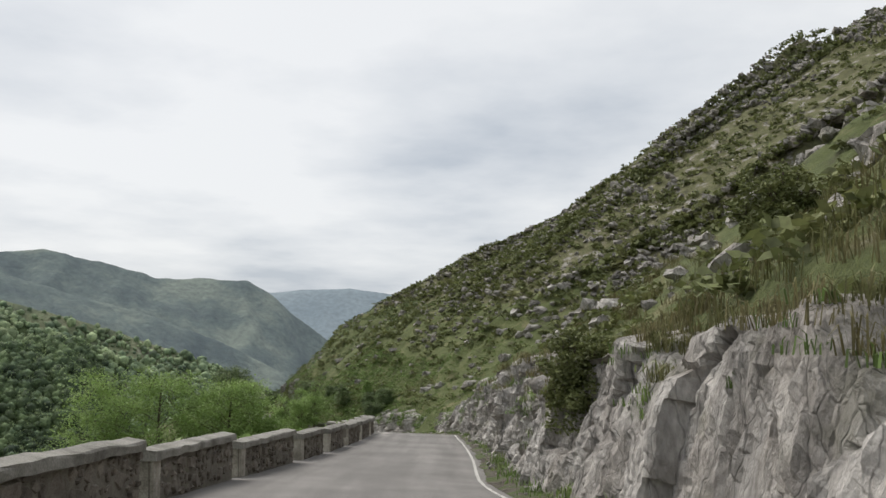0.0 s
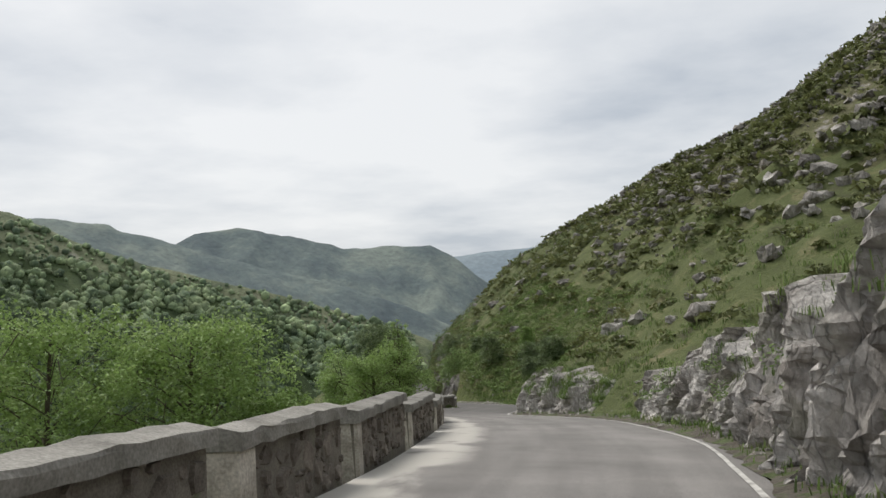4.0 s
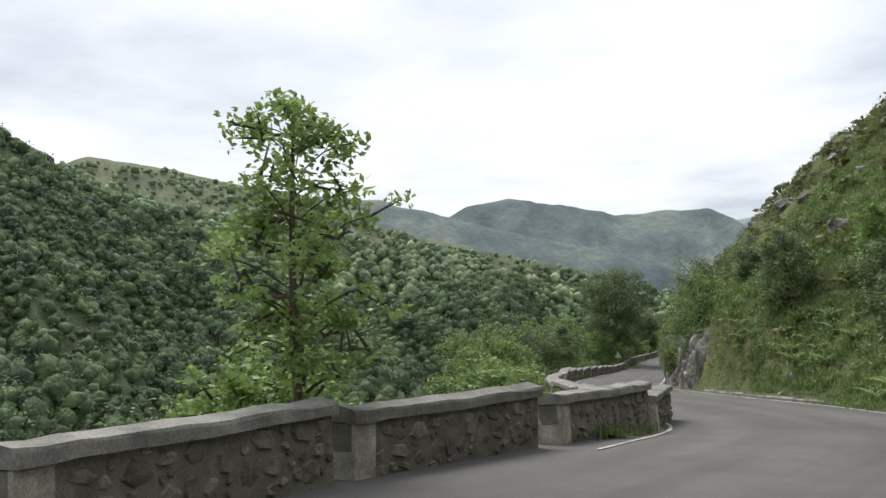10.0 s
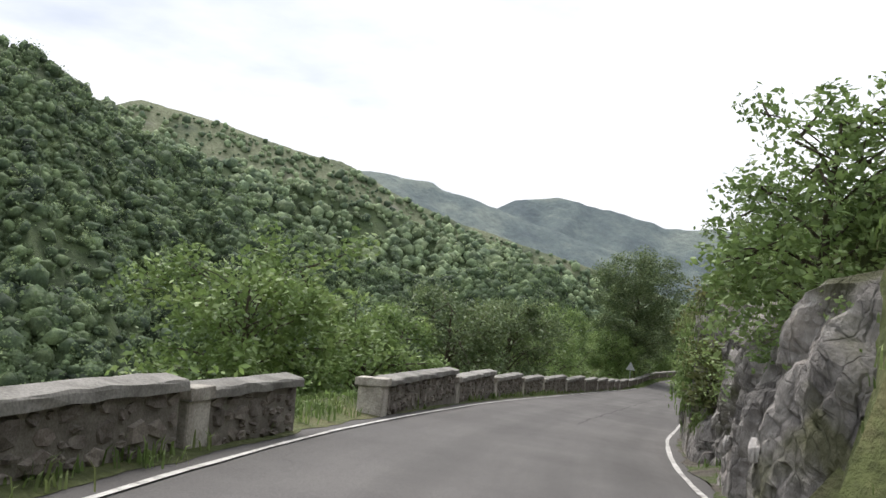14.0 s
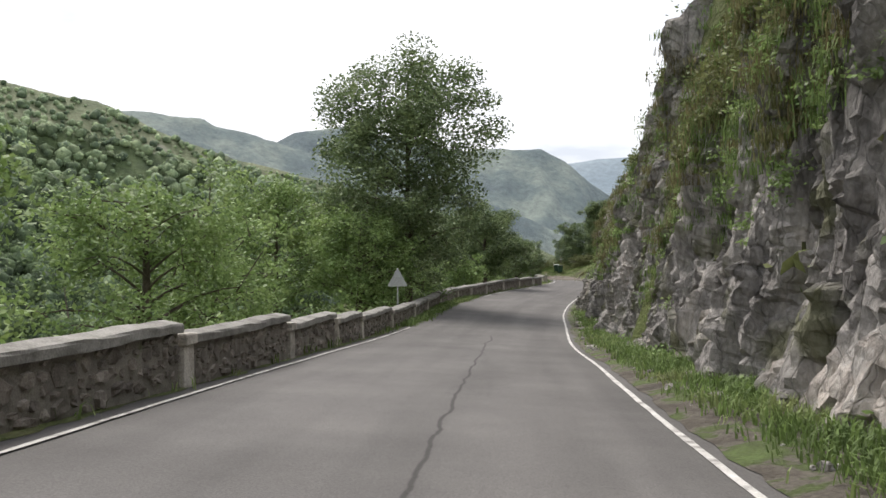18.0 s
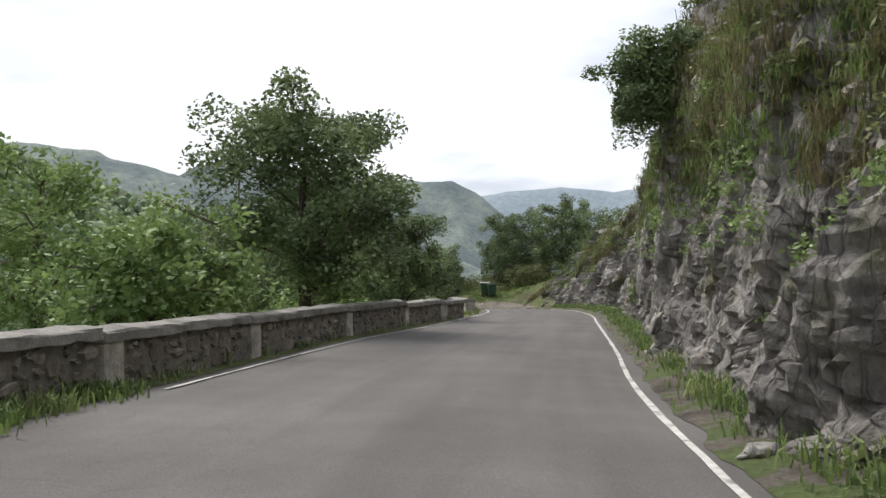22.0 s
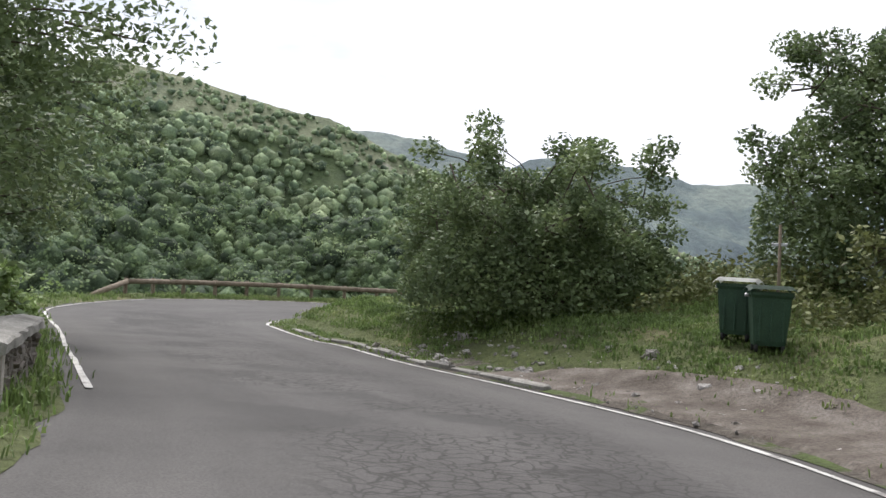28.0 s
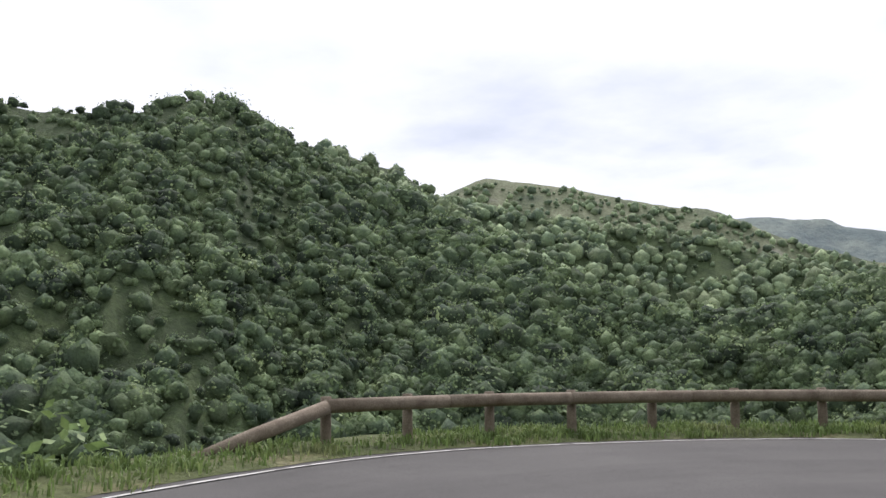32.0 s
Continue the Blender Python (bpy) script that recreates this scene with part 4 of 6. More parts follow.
ridge("hill_behind", BEHIND, 60, 24, 120, M_HILL, "mountain land behind the road")


# ---- woods on the far slopes ----
def wood_spots(crest, count, b0, b1, ribs, seed, lo, hi, u0=0.03, u1=1.03):
    """Places of trees on a ridge: x, y, z, crown radius, stretch of the crown."""
    rng = np.random.default_rng(seed)
    b, u = rng.uniform(b0, b1, count * 2), rng.uniform(u0, u1, count * 2)
    p = ridge_points(crest, b, u, ribs)
    keep = [k for k in range(count * 2) if noise2(p[k, 0], p[k, 1], 0.012, 3, 4.4) > -0.42 or rng.random() < 0.3][:count]
    m = len(keep)
    patch = np.array([noise2(x, y, 0.02, 2, 8.8) for x, y, _ in p[keep]])
    size = (lo + (hi - lo) * rng.random(m) ** 2.4) * np.clip(1 + 0.5 * patch, 0.6, 1.5)
    return np.c_[p[keep], size, rng.uniform(0.75, 1.25, m)]


def crowns(name, spots, material, label, seed, subdivisions=2, lump=0.5):
    """Many rounded, lumpy tree crowns in one mesh."""
    rng = np.random.default_rng(seed)
    shapes = []
    for k in range(9):
        bm = bmesh.new()
        bmesh.ops.create_icosphere(bm, subdivisions=subdivisions, radius=1)
        for v in bm.verts:
            q = v.co * 1.7 + Vector((k * 7.3, 0, 0))
            v.co *= 1 + lump * noise.fractal(q, 0.7, 2.1, 3)
        shapes.append((np.array([v.co[:] for v in bm.verts]), np.array([[v.index for v in f.verts] for f in bm.faces])))
        bm.free()
    vs, fs, base = [], [], 0
    for x, y, z, r, tall in spots:
        v, f = shapes[rng.integers(9)]
        a = rng.uniform(0, 6.28)
        rot = np.array([[math.cos(a), -math.sin(a), 0], [math.sin(a), math.cos(a), 0], [0, 0, 1]])
        vs.append(v @ rot.T * np.array((r, r, r * tall)) + (x, y, z + r * 0.45))
        fs.append(f + base)
        base += len(v)
    return tagged(new(name, mesh_of(name, np.concatenate(vs), np.concatenate(fs), material, True)), label, "forest", kind="stuff")


def leafy_crowns(name, spots, leaves, material, label, seed, big=1.0):
    """Sprays of leaves lying over the tree crowns, facing outward, one mesh."""
    rng = np.random.default_rng(seed)
    p = np.asarray(spots)
    c = np.repeat(np.arange(len(p)), leaves)
    m = len(c)
    out = rng.normal(size=(m, 3)); out[:, 2] = np.abs(out[:, 2]) * 1.1 - 0.35
    out /= np.linalg.norm(out, axis=1, keepdims=True)
    grow = np.c_[p[c, 3], p[c, 3], p[c, 3] * p[c, 4]]
    lobe = 1 + 0.28 * np.sin(out[:, 0] * 5 + p[c, 0]) * np.sin(out[:, 1] * 5 + p[c, 1]) + 0.16 * np.sin(out[:, 2] * 7 + p[c, 0])
    centre = p[c, :3] + out * (lobe * rng.uniform(0.72, 1.08, m))[:, None] * grow
    centre[:, 2] += p[c, 3] * 0.45
    nrm = out + rng.normal(size=(m, 3)) * 0.45
    a = np.cross(nrm, rng.normal(size=(m, 3))); a /= np.linalg.norm(a, axis=1, keepdims=True)
    b = np.cross(nrm, a); b /= np.linalg.norm(b, axis=1, keepdims=True)
    s = (np.maximum(p[c, 3], 2.2) * rng.uniform(0.08, 0.17, m) * big)[:, None]
    verts = np.stack([centre - a * s, centre + b * s * 0.8, centre + a * s, centre - b * s * 0.8], 1).reshape(-1, 3)
    return tagged(new(name, quads_of(name, verts, np.arange(4 * m).reshape(m, 4), material)), label, "forest", kind="stuff")


near_wood = wood_spots(NEAR_SLOPE, 13500, 30, 98, 70, 11, 2.3, 6.4)
green_wood = wood_spots(GREEN_RIDGE, 5200, 14, 72, 110, 12, 3.0, 8.0)
bare_wood = wood_spots(BARE_PEAK, 3000, 18, 62, 170, 13, 3.0, 9.0, 0.25, 0.97)
# cores in a darker green that stands for shade beneath the leaf sprays
crowns("slope_forest", near_wood * (1, 1, 1, 0.8, 1), M_FOREST_SHADED, "rounded green tree crowns on the facing slope, coloured dark for inner shade", 21, 1, 0.7)
crowns("ridge_forest", green_wood, M_FOREST_HAZED, "green woodland along the ridge across the valley, paled for haze", 23, 1, 0.5)
crowns("peak_scrub", bare_wood, M_FOREST_HAZED, "scattered trees and scrub below the bare peak", 24, 1, 0.5)


# ---- foliage ----
def quads_of(name, verts, faces, material):
    me = bpy.data.meshes.new(name)
    n = len(faces)
    me.vertices.add(len(verts)); me.vertices.foreach_set("co", np.asarray(verts, float).ravel())
    me.loops.add(4 * n); me.loops.foreach_set("vertex_index", np.asarray(faces, int).ravel())
    me.polygons.add(n)
    me.polygons.foreach_set("loop_start", np.arange(0, 4 * n, 4))
    me.materials.append(material)
    me.update(calc_edges=True)
    return me


def leaf_mesh(name, centres, sizes, material, seed, up=0.3, shape=1.9):
    """One mesh of many small pointed leaves, turned at random."""
    rng = np.random.default_rng(seed)
    n = len(centres)
    a = rng.normal(size=(n, 3)); a[:, 2] *= 0.6; a /= np.linalg.norm(a, axis=1, keepdims=True)
    nrm = rng.normal(size=(n, 3)); nrm[:, 2] += up * 3
    b = np.cross(nrm, a); b /= np.maximum(np.linalg.norm(b, axis=1, keepdims=True), 1e-6)
    s = np.asarray(sizes)[:, None]
    c = np.asarray(centres)
    verts = np.stack([c - a * s * shape * 0.5, c + b * s * 0.5, c + a * s * shape * 0.5, c - b * s * 0.5], 1).reshape(-1, 3)
    me = bpy.data.meshes.new(name)
    me.vertices.add(len(verts)); me.vertices.foreach_set("co", verts.ravel())
    me.loops.add(4 * n); me.loops.foreach_set("vertex_index", np.arange(4 * n))
    me.polygons.add(n)
    me.polygons.foreach_set("loop_start", np.arange(0, 4 * n, 4))
    me.materials.append(material)
    me.update(calc_edges=True)
    return me


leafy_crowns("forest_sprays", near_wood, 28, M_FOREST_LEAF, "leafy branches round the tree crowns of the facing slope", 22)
leafy_crowns("forest_sprays", green_wood, 20, M_FOREST_LEAF_HAZED, "leafy branches over the woodland of the ridge", 26, 1.5)


def tree(label, x, y, z, height, spread, leaves, material, seed, leaf=0.2, base=0.25, name="tree", lean=(0, 0), open_crown=0.0):
    """A tapered trunk with limbs, and a crown of small leaves in clumps round the limb ends."""
    rng = np.random.default_rng(seed)
    root = tagged(new(name), label, "tree" if name == "tree" else "bush")
    root.location = (x, y, z)
    vs, fs = [], []

    def limb(p0, p1, r0, r1, bend):
        pts = []
        for t in np.linspace(0, 1, 5):
            p = np.array(p0) * (1 - t) + np.array(p1) * t
            p = p + bend * math.sin(math.pi * t)
            pts.append(Vector(p))
        v, f = tube(pts, [r0 + (r1 - r0) * t for t in np.linspace(0, 1, 5)], 6)
        fs.extend([tuple(i + len(vs) for i in q) for q in f])
        vs.extend(v)

    thick = min(0.028 * height + 0.03, 0.3) * (0.45 if open_crown else 1.0)
    top = (lean[0], lean[1], height * 0.86)
    limb((0, 0, -0.6), top, thick, thick * 0.2, rng.normal(size=3) * 0.12)
    tips = [np.array(top)]
    count = int(12 + spread * 4) + (16 if open_crown else 0)
    for k in range(count):
        t = base + (0.95 - base) * (k + rng.random()) / count
        start = np.array(top) * t
        w = k * 2.4 + rng.uniform(-0.5, 0.5)
        profile = math.sin(math.pi * min(1.0, 0.18 + 0.82 * (t - base) / (1 - base))) ** 0.7
        reach = spread * (0.35 + 0.65 * profile) * rng.uniform(0.7, 1.1)
        end = start + np.array((math.cos(w) * reach, math.sin(w) * reach, reach * rng.uniform(0.15, 0.65)))
        end[2] = min(end[2], height * 0.98)
        limb(start, end, thick * 0.36 * (1.1 - t), 0.012, np.array((0, 0, 0.12 * reach)))
        tips.append(end)
        for j in range(3):
            f = rng.uniform(0.4, 0.95)
            side = start * (1 - f) + end * f + rng.normal(size=3) * reach * 0.25
            limb(start * (1 - f) + end * f, side, 0.03, 0.008, np.zeros(3))
            tips.append(side)
    part("trunk", mesh_of("trunk", vs, fs, M_BARK), M_BARK, root, "grey-brown bark, branching")
    tips = np.array(tips)
    leaves = int(leaves * 0.85)
    pick = rng.integers(len(tips), size=leaves)
    blob = rng.normal(size=(leaves, 3)); blob /= np.linalg.norm(blob, axis=1, keepdims=True)
    size = ((0.2 if name == "bush" else 0.20) + 0.16 * rng.random(len(tips))) * spread * (1 - open_crown)
    if name == "bush":
        size = np.minimum(size, 0.55)
    pts = tips[pick] + blob * (size[pick] * rng.random(leaves) ** 0.45)[:, None] * np.array((1, 1, 0.75))
    if name == "bush":
        low = rng.random(leaves) < 0.5
        w, q = rng.uniform(0, 2 * math.pi, leaves), spread * 0.95 * rng.random(leaves) ** 0.5
        fill = np.c_[np.cos(w) * q, np.sin(w) * q, height * 0.8 * rng.random(leaves) ** 0.7 * np.sqrt(np.maximum(0.05, 1 - (q / spread) ** 2))]
        pts = np.where(low[:, None], fill, pts)
    pts[:, 2] = np.where(pts[:, 2] < 0.3, pts[:, 2] + rng.uniform(-0.45, 0.35, leaves), pts[:, 2])
    part("crown", leaf_mesh("crown", pts, 1.15 * leaf * rng.uniform(0.5, 1.3, leaves), material, seed + 1), material, root)
    return root


def height_at(x, y):
    z, side, d = ground_at(np.array([(x, y)]))
    return float(z[0] + rolling(x, y, side[0], d[0]))


# trees and bushes of the valley side: x, y, top above the road there, spread, leaves, look, leaf size
TREES = [(-28.2, 91.0, 6.0, 4.2, 30000, "b", 0.1), (-34.8, 89.5, 7.8, 4.8, 26000, "b", 0.11), (-41.5, 91.0, 8.2, 5.0, 16000, "b", 0.13), (-25.2, 93.0, 2.0, 2.2, 9000, "b", 0.1), (-24.2, 104.2, 3.9, 2.6, 22000, "b", 0.065), (-22.9, 105.2, 6.6, 0.8, 3200, "b", 0.06), (-25.6, 109.0, 1.2, 1.3, 4000, "b", 0.09), (-28.3, 121.8, 6.5, 1.25, 5600, "b", 0.07), (-30.6, 123.1, 1.9, 1.3, 4500, "b", 0.09), (-34.5, 130.0, 1.2, 1.6, 4000, "m", 0.1)]
TREES += [(-34.0, 137.5, 1.5, 1.7, 6000, "m", 0.09), (-42.9, 151.0, 1.7, 2.2, 9000, "m", 0.1), (-51.2, 165.9, 3.9, 2.8, 14000, "m", 0.1), (-44.7, 135.4, 1.6, 4.1, 10200, "d", 0.1), (-57.0, 178.0, 3.4, 2.6, 12000, "m", 0.1), (-60.5, 188.9, 5.0, 3.3, 15300, "d", 0.1), (-64.4, 201.5, 6.2, 3.1, 18700, "d", 0.1), (-70.1, 212.4, 5.8, 3.1, 15300, "m", 0.1), (-75.7, 227.3, 6.0, 3.3, 15300, "m", 0.1), (-81.0, 238.0, 5.6, 3.2, 13000, "m", 0.1)]
TREES += [(-79.0, 255.2, 17.2, 5.2, 52000, "d", 0.12), (-82.0, 259.0, 8.0, 3.6, 20000, "d", 0.11), (-87.0, 252.8, 9.6, 4.4, 26000, "m", 0.12), (-79.3, 249.4, 6.3, 3.1, 20000, "m", 0.1), (-86.0, 266.0, 7.0, 3.6, 18000, "d", 0.1), (-92.5, 283.5, 7.2, 3.2, 15000, "m", 0.11), (-84.5, 277.5, 3.2, 2.2, 9000, "m", 0.1), (-86.2, 289.2, 9.0, 3.5, 38000, "d", 0.1), (-87.2, 301.4, 5.6, 1.9, 22000, "d", 0.075), (-91.5, 302.4, 7.0, 2.0, 13000, "m", 0.09), (-90.3, 316.3, 3.6, 1.7, 12000, "d", 0.08), (-92.6, 309.0, 3.4, 1.8, 8000, "m", 0.1)]
TREES += [(-97.2, 313.8, 3.6, 3.2, 8000, "m", 0.14), (-103.5, 326.3, 11.0, 3.8, 42000, "d", 0.075), (-108.5, 329.3, 8.6, 4.0, 58000, "d", 0.065), (-110.1, 326.6, 2.4, 2.7, 5500, "m", 0.14), (-112.8, 331.3, 4.2, 1.9, 12000, "d", 0.1), (-114.0, 333.9, 1.4, 1.6, 8000, "m", 0.1)]
LOOK = {"b": (M_LEAF_BRIGHT, "fresh light-green broadleaf tree rising beyond the parapet"), "m": (M_LEAF_MID, "green broadleaf tree on the valley side of the road"), "d": (M_LEAF_DARK, "dark green dense broadleaf tree behind the parapet")}
for k, (x, y, top, spread, leaves, kind, leaf) in enumerate(TREES):
    material, label = LOOK[kind]
    z = height_at(x, y)
    road = L_LINE[nearest(np.array([(x, y)]), L_LINE)[0], 2]
    tree(label, x, y, z, road + top - z, spread, leaves, material, 100 + k, leaf, open_crown=0.1 if spread < 2.0 and material is M_LEAF_BRIGHT else 0.0)

# bushes of the uphill side: x, y, height, spread, leaves, look
BUSHES = [(-99.9, 342.6, 4.5, 4.0, 46000, 'd'), (-103.4, 344.3, 4.5, 2.7, 12600, 'd'), (-91.6, 344.9, 7.3, 3.5, 42000, 'd'), (-86.8, 343.3, 7.1, 3.3, 36000, 'd'), (-83.2, 341.2, 5.5, 2.8, 16800, 'd'), (-89.1, 339.5, 1.8, 1.8, 7000, 's'), (-70.2, 285.8, 2.2, 1.3, 9000, 'd'), (-45.6, 199.2, 2.0, 1.6, 9800, 's'), (-42.3, 185.7, 3.5, 2.7, 9800, 'd'), (-35.7, 163.9, 4.6, 2.0, 9000, 'm'), (-25.3, 157.9, 3.2, 1.0, 6300, 'b'), (-29.8, 158.9, 4.2, 1.45, 6000, 'd'), (-22.9, 149.9, 2.4, 1.7, 11000, 'd'), (-24.0, 153.6, 2.2, 1.5, 8000, 'd'), (-21.4, 152.0, 2.6, 1.6, 8000, 'd'), (-33.2, 166.5, 1.8, 1.2, 7000, 'd'), (-14.0, 138.3, 2.7, 2.7, 8400, 's'), (-11.7, 129.5, 2.4, 2.4, 7000, 's'), (7.5, 26.0, 2.0, 1.4, 8400, 's'), (-71.8, 295.2, 2.0, 1.5, 9000, 'd')]
BLOOK = {"d": (M_LEAF_DARK, "dense dark green bush on the bank"), "m": (M_LEAF_MID, "leafy green bush on the hillside"), "b": (M_LEAF_BRIGHT, "young light-green tree on the steep bank"), "s": (M_SCRUB, "low olive-green scrub on the bank")}
for k, (x, y, h, spread, leaves, kind) in enumerate(BUSHES):
    material, label = BLOOK[kind]
    tree(label, x, y, height_at(x, y) - 0.1, h, spread, int(leaves * 1.35), material, 300 + k, 0.074, 0.03, "bush")
for x, y, z, h, spread, leaves, material, label, seed in ((-73.8, 285.2, -11.2, 2.9, 1.45, 28000, M_LEAF_DARK, "dark green bush rooted in the cliff above the road", 340),
                                                         (-52.1, 207.0, -11.2, 2.9, 1.7, 42000, M_LEAF_MID, "broad green bush rooted on a rock ledge over the road", 341),
                                                         (1.75, 22.8, 0.45, 2.2, 1.1, 15000, M_SCRUB, "dark tangled shrub hanging in front of the rock cut", 342)):
    tree(label, x, y, z, h, spread, leaves, material, seed, 0.06, 0.05, "bush")


# ---- parapet along the valley side ----
WALL_H, COPE_H, WALL_T = 0.86, 0.2, 0.5
STONES = []
for k in range(14):
    r = random.Random(40 + k)
    bm = bmesh.new()
    ring, corners = [], r.choice((5, 6, 6, 7, 8))
    for j in range(corners):
        w = 2 * math.pi * (j + r.uniform(-0.22, 0.22)) / corners
        e = (abs(math.cos(w)) ** 3.2 + abs(math.sin(w)) ** 3.2) ** (-1 / 3.2)
        ring.append((math.cos(w) * e * 0.5 * r.uniform(0.86, 1.04), math.sin(w) * e * 0.5 * r.uniform(0.86, 1.04)))
    back = [bm.verts.new((px, 0.5, pz)) for px, pz in ring]
    edge = [bm.verts.new((px, -0.3, pz)) for px, pz in ring]
    face = [bm.verts.new((px * 0.8, -0.5 + r.uniform(-0.12, 0.12), pz * 0.8)) for px, pz in ring]
    for j in range(corners):
        i = (j + 1) % corners
        bm.faces.new((back[j], back[i], edge[i], edge[j])); bm.faces.new((edge[j], edge[i], face[i], face[j]))
    mid = bm.verts.new((r.uniform(-0.1, 0.1), -0.52, r.uniform(-0.1, 0.1)))
    for j in range(corners):
        bm.faces.new((face[j], face[(j + 1) % corners], mid))
    bmesh.ops.recalc_face_normals(bm, faces=bm.faces)
    me = bpy.data.meshes.new("stone")
    bm.to_mesh(me); bm.free()
    me.materials.append(M_STONE)
    STONES.append(me)


def wall_piece(length, pier, seed):
    """A length of parapet: mortared rubble with stones of mixed size in its road face, a coping, and a pale pier at one end."""
    r = random.Random(seed)
    root = new("parapet")
    gap, run = 0.02, length - 0.02
    clear = WALL_H - COPE_H
    part("body", box(run, WALL_T - 0.08, clear + 0.7, (length / 2, WALL_T / 2 - 0.005, clear / 2 - 0.35), 0.01, 0.0), M_MORTAR, root)
    bm = bmesh.new()
    cs = []
    w, t = WALL_T + 0.12, COPE_H
    xs = np.linspace(gap / 2 - 0.03, length - gap / 2 + 0.03, 15)
    for x in xs:
        sag = r.uniform(-0.012, 0.012)
        for yy, zz in ((-0.06, 0), (w - 0.06, 0), (w - 0.06, t * 0.7), (w * 0.5 - 0.06, t), (-0.045, t * 0.72), (-0.06, t * 0.55)):
            cs.append(bm.verts.new((x + r.uniform(-0.006, 0.006), yy + r.uniform(-0.014, 0.014), clear + zz + sag + r.uniform(-0.01, 0.01))))
    for i in range(len(xs) - 1):
        for k in range(6):
            a, b = i * 6 + k, i * 6 + (k + 1) % 6
            bm.faces.new((cs[a], cs[a + 6], cs[b + 6], cs[b]))
    bm.faces.new(cs[:6]); bm.faces.new(cs[-6:][::-1])
    part("coping", bm, M_COPING, root, "weathered grey concrete coping")
    x0 = gap / 2
    if pier:
        part("pier", box(0.5, WALL_T + 0.03, clear + 0.7, (x0 + 0.24, WALL_T / 2, clear / 2 - 0.35), 0.02, 0.012, seed), M_PIER, root, "pale dressed stone pier")
        if pier > 1:
            part("pier_cap", box(0.56, WALL_T + 0.15, COPE_H * 0.92, (x0 + 0.24, WALL_T / 2, WALL_H - COPE_H / 2 - 0.01), 0.02, 0.01, seed + 5), M_PIER, root, "pale limewashed coping block")
        x0 += 0.5
    taken = []
    end = length - gap / 2
    for k in range(int(170 * length)):
        big = 1.0 if k < 11 * length else (0.7 if k < 46 * length else 0.45)
        ww, hh = r.uniform(0.26, 0.58) * big, r.uniform(0.16, 0.34) * big
        cx, cz = r.uniform(x0 + ww * 0.45, end - ww * 0.45), r.uniform(-0.06 + hh * 0.3, clear - hh * 0.42)
        if any(abs(cx - a) < (ww + c) * 0.5 and abs(cz - b) < (hh + d) * 0.5 for a, b, c, d in taken):
            continue
        taken.append((cx, cz, ww * 0.93, hh * 0.93))
        s = new("stone", r.choice(STONES))
        s.parent = root
        s.location = (cx, 0.115, cz)
        s.scale = (ww * r.choice((-1.06, 1.06)), 0.2 + r.uniform(-0.01, 0.06), hh * 1.06)
        s.rotation_euler = (0, r.uniform(-0.2, 0.2), 0)
        if len(taken) > 11.5 * length:
            break
    return root


# how far the wall stands outside the edge of the asphalt, and how tall it is, along the stations
WALL_OUT = np.array([(-8, 0.55), (12, 0.55), (21, 0.25), (32, 0.15), (44, 0.5), (52, 0.7), (60, 0.55), (69, 0.15), (76, 0.0), (80, 0.5), (85, 1.1), (90, 1.25), (95, 1.1), (98, 0.6), (100.2, 0.2), (102.9, -0.6), (103.2, -0.6), (103.7, 1.1), (106.5, 0.7), (112, 0.7), (114, 0.3), (117.5, 0.2), (126.5, 0.7), (136, 0.45), (141, 0.25), (146, 0.42), (152.5, 0.55), (160, 0.9), (164, 0.6), (167, 0.4), (170, 0.7), (175.4, 0.42), (178.4, 0.2), (181, 0.55), (187.2, 1.0), (188.9, 0.8), (190.3, 0.45)])
WALL_TALL = np.array([(-8, 0.95), (20, 0.95), (45, 1.04), (96, 1.0), (100, 0.92), (104, 0.8), (116, 0.78), (135, 0.88), (150, 0.84), (157, 0.84), (160, 0.97), (172, 1.0), (178, 0.9), (187.2, 0.9), (188.9, 0.78)])


def parapet_run(stops, protos, group, label):
    """Lengths of wall between pairs of stations."""
    line = curve_through(L_LINE, 0.1)
    line[:, :2] += normals_left(line) * np.interp(line[:, 3], WALL_OUT[:, 0], WALL_OUT[:, 1])[:, None]
    for i, (y0, y1) in enumerate(stops):
        a, b = (Vector([float(np.interp(y, line[:, 3], line[:, k])) for k in range(3)]) for y in (y0, y1))
        t = b - a
        proto, long = min(protos, key=lambda p: abs(p[1] - t.length) + 0.05 * ((protos.index(p) + i) % 2))
        tall = np.interp((y0 + y1) / 2, WALL_TALL[:, 0], WALL_TALL[:, 1]) / WALL_H
        x, stretch = t.normalized(), t.length / long
        yv = Vector((-x.y, x.x, 0)).normalized()
        piece = copy_thing(proto, Matrix.Translation((0, 0, 0)))
        piece.matrix_basis = Matrix(((x.x * stretch, yv.x, 0, a[0]), (x.y * stretch, yv.y, 0, a[1]), (x.z * stretch, 0, tall, a[2]), (0, 0, 0, 1)))
        tagged(piece, label, "parapet wall", group)


gapped = [(wall_piece(n, 1, k), n) for k, n in enumerate((3.4, 4.4, 5.4, 6.4, 7.4))]
closed = [(wall_piece(n, 2, 10 + k), n) for k, n in enumerate((3.2, 4.6, 6.0, 7.4, 8.8))]
plain = [(wall_piece(n, 1, 20 + k), n) for k, n in enumerate((2.6, 5.0, 7.0, 9.0))]
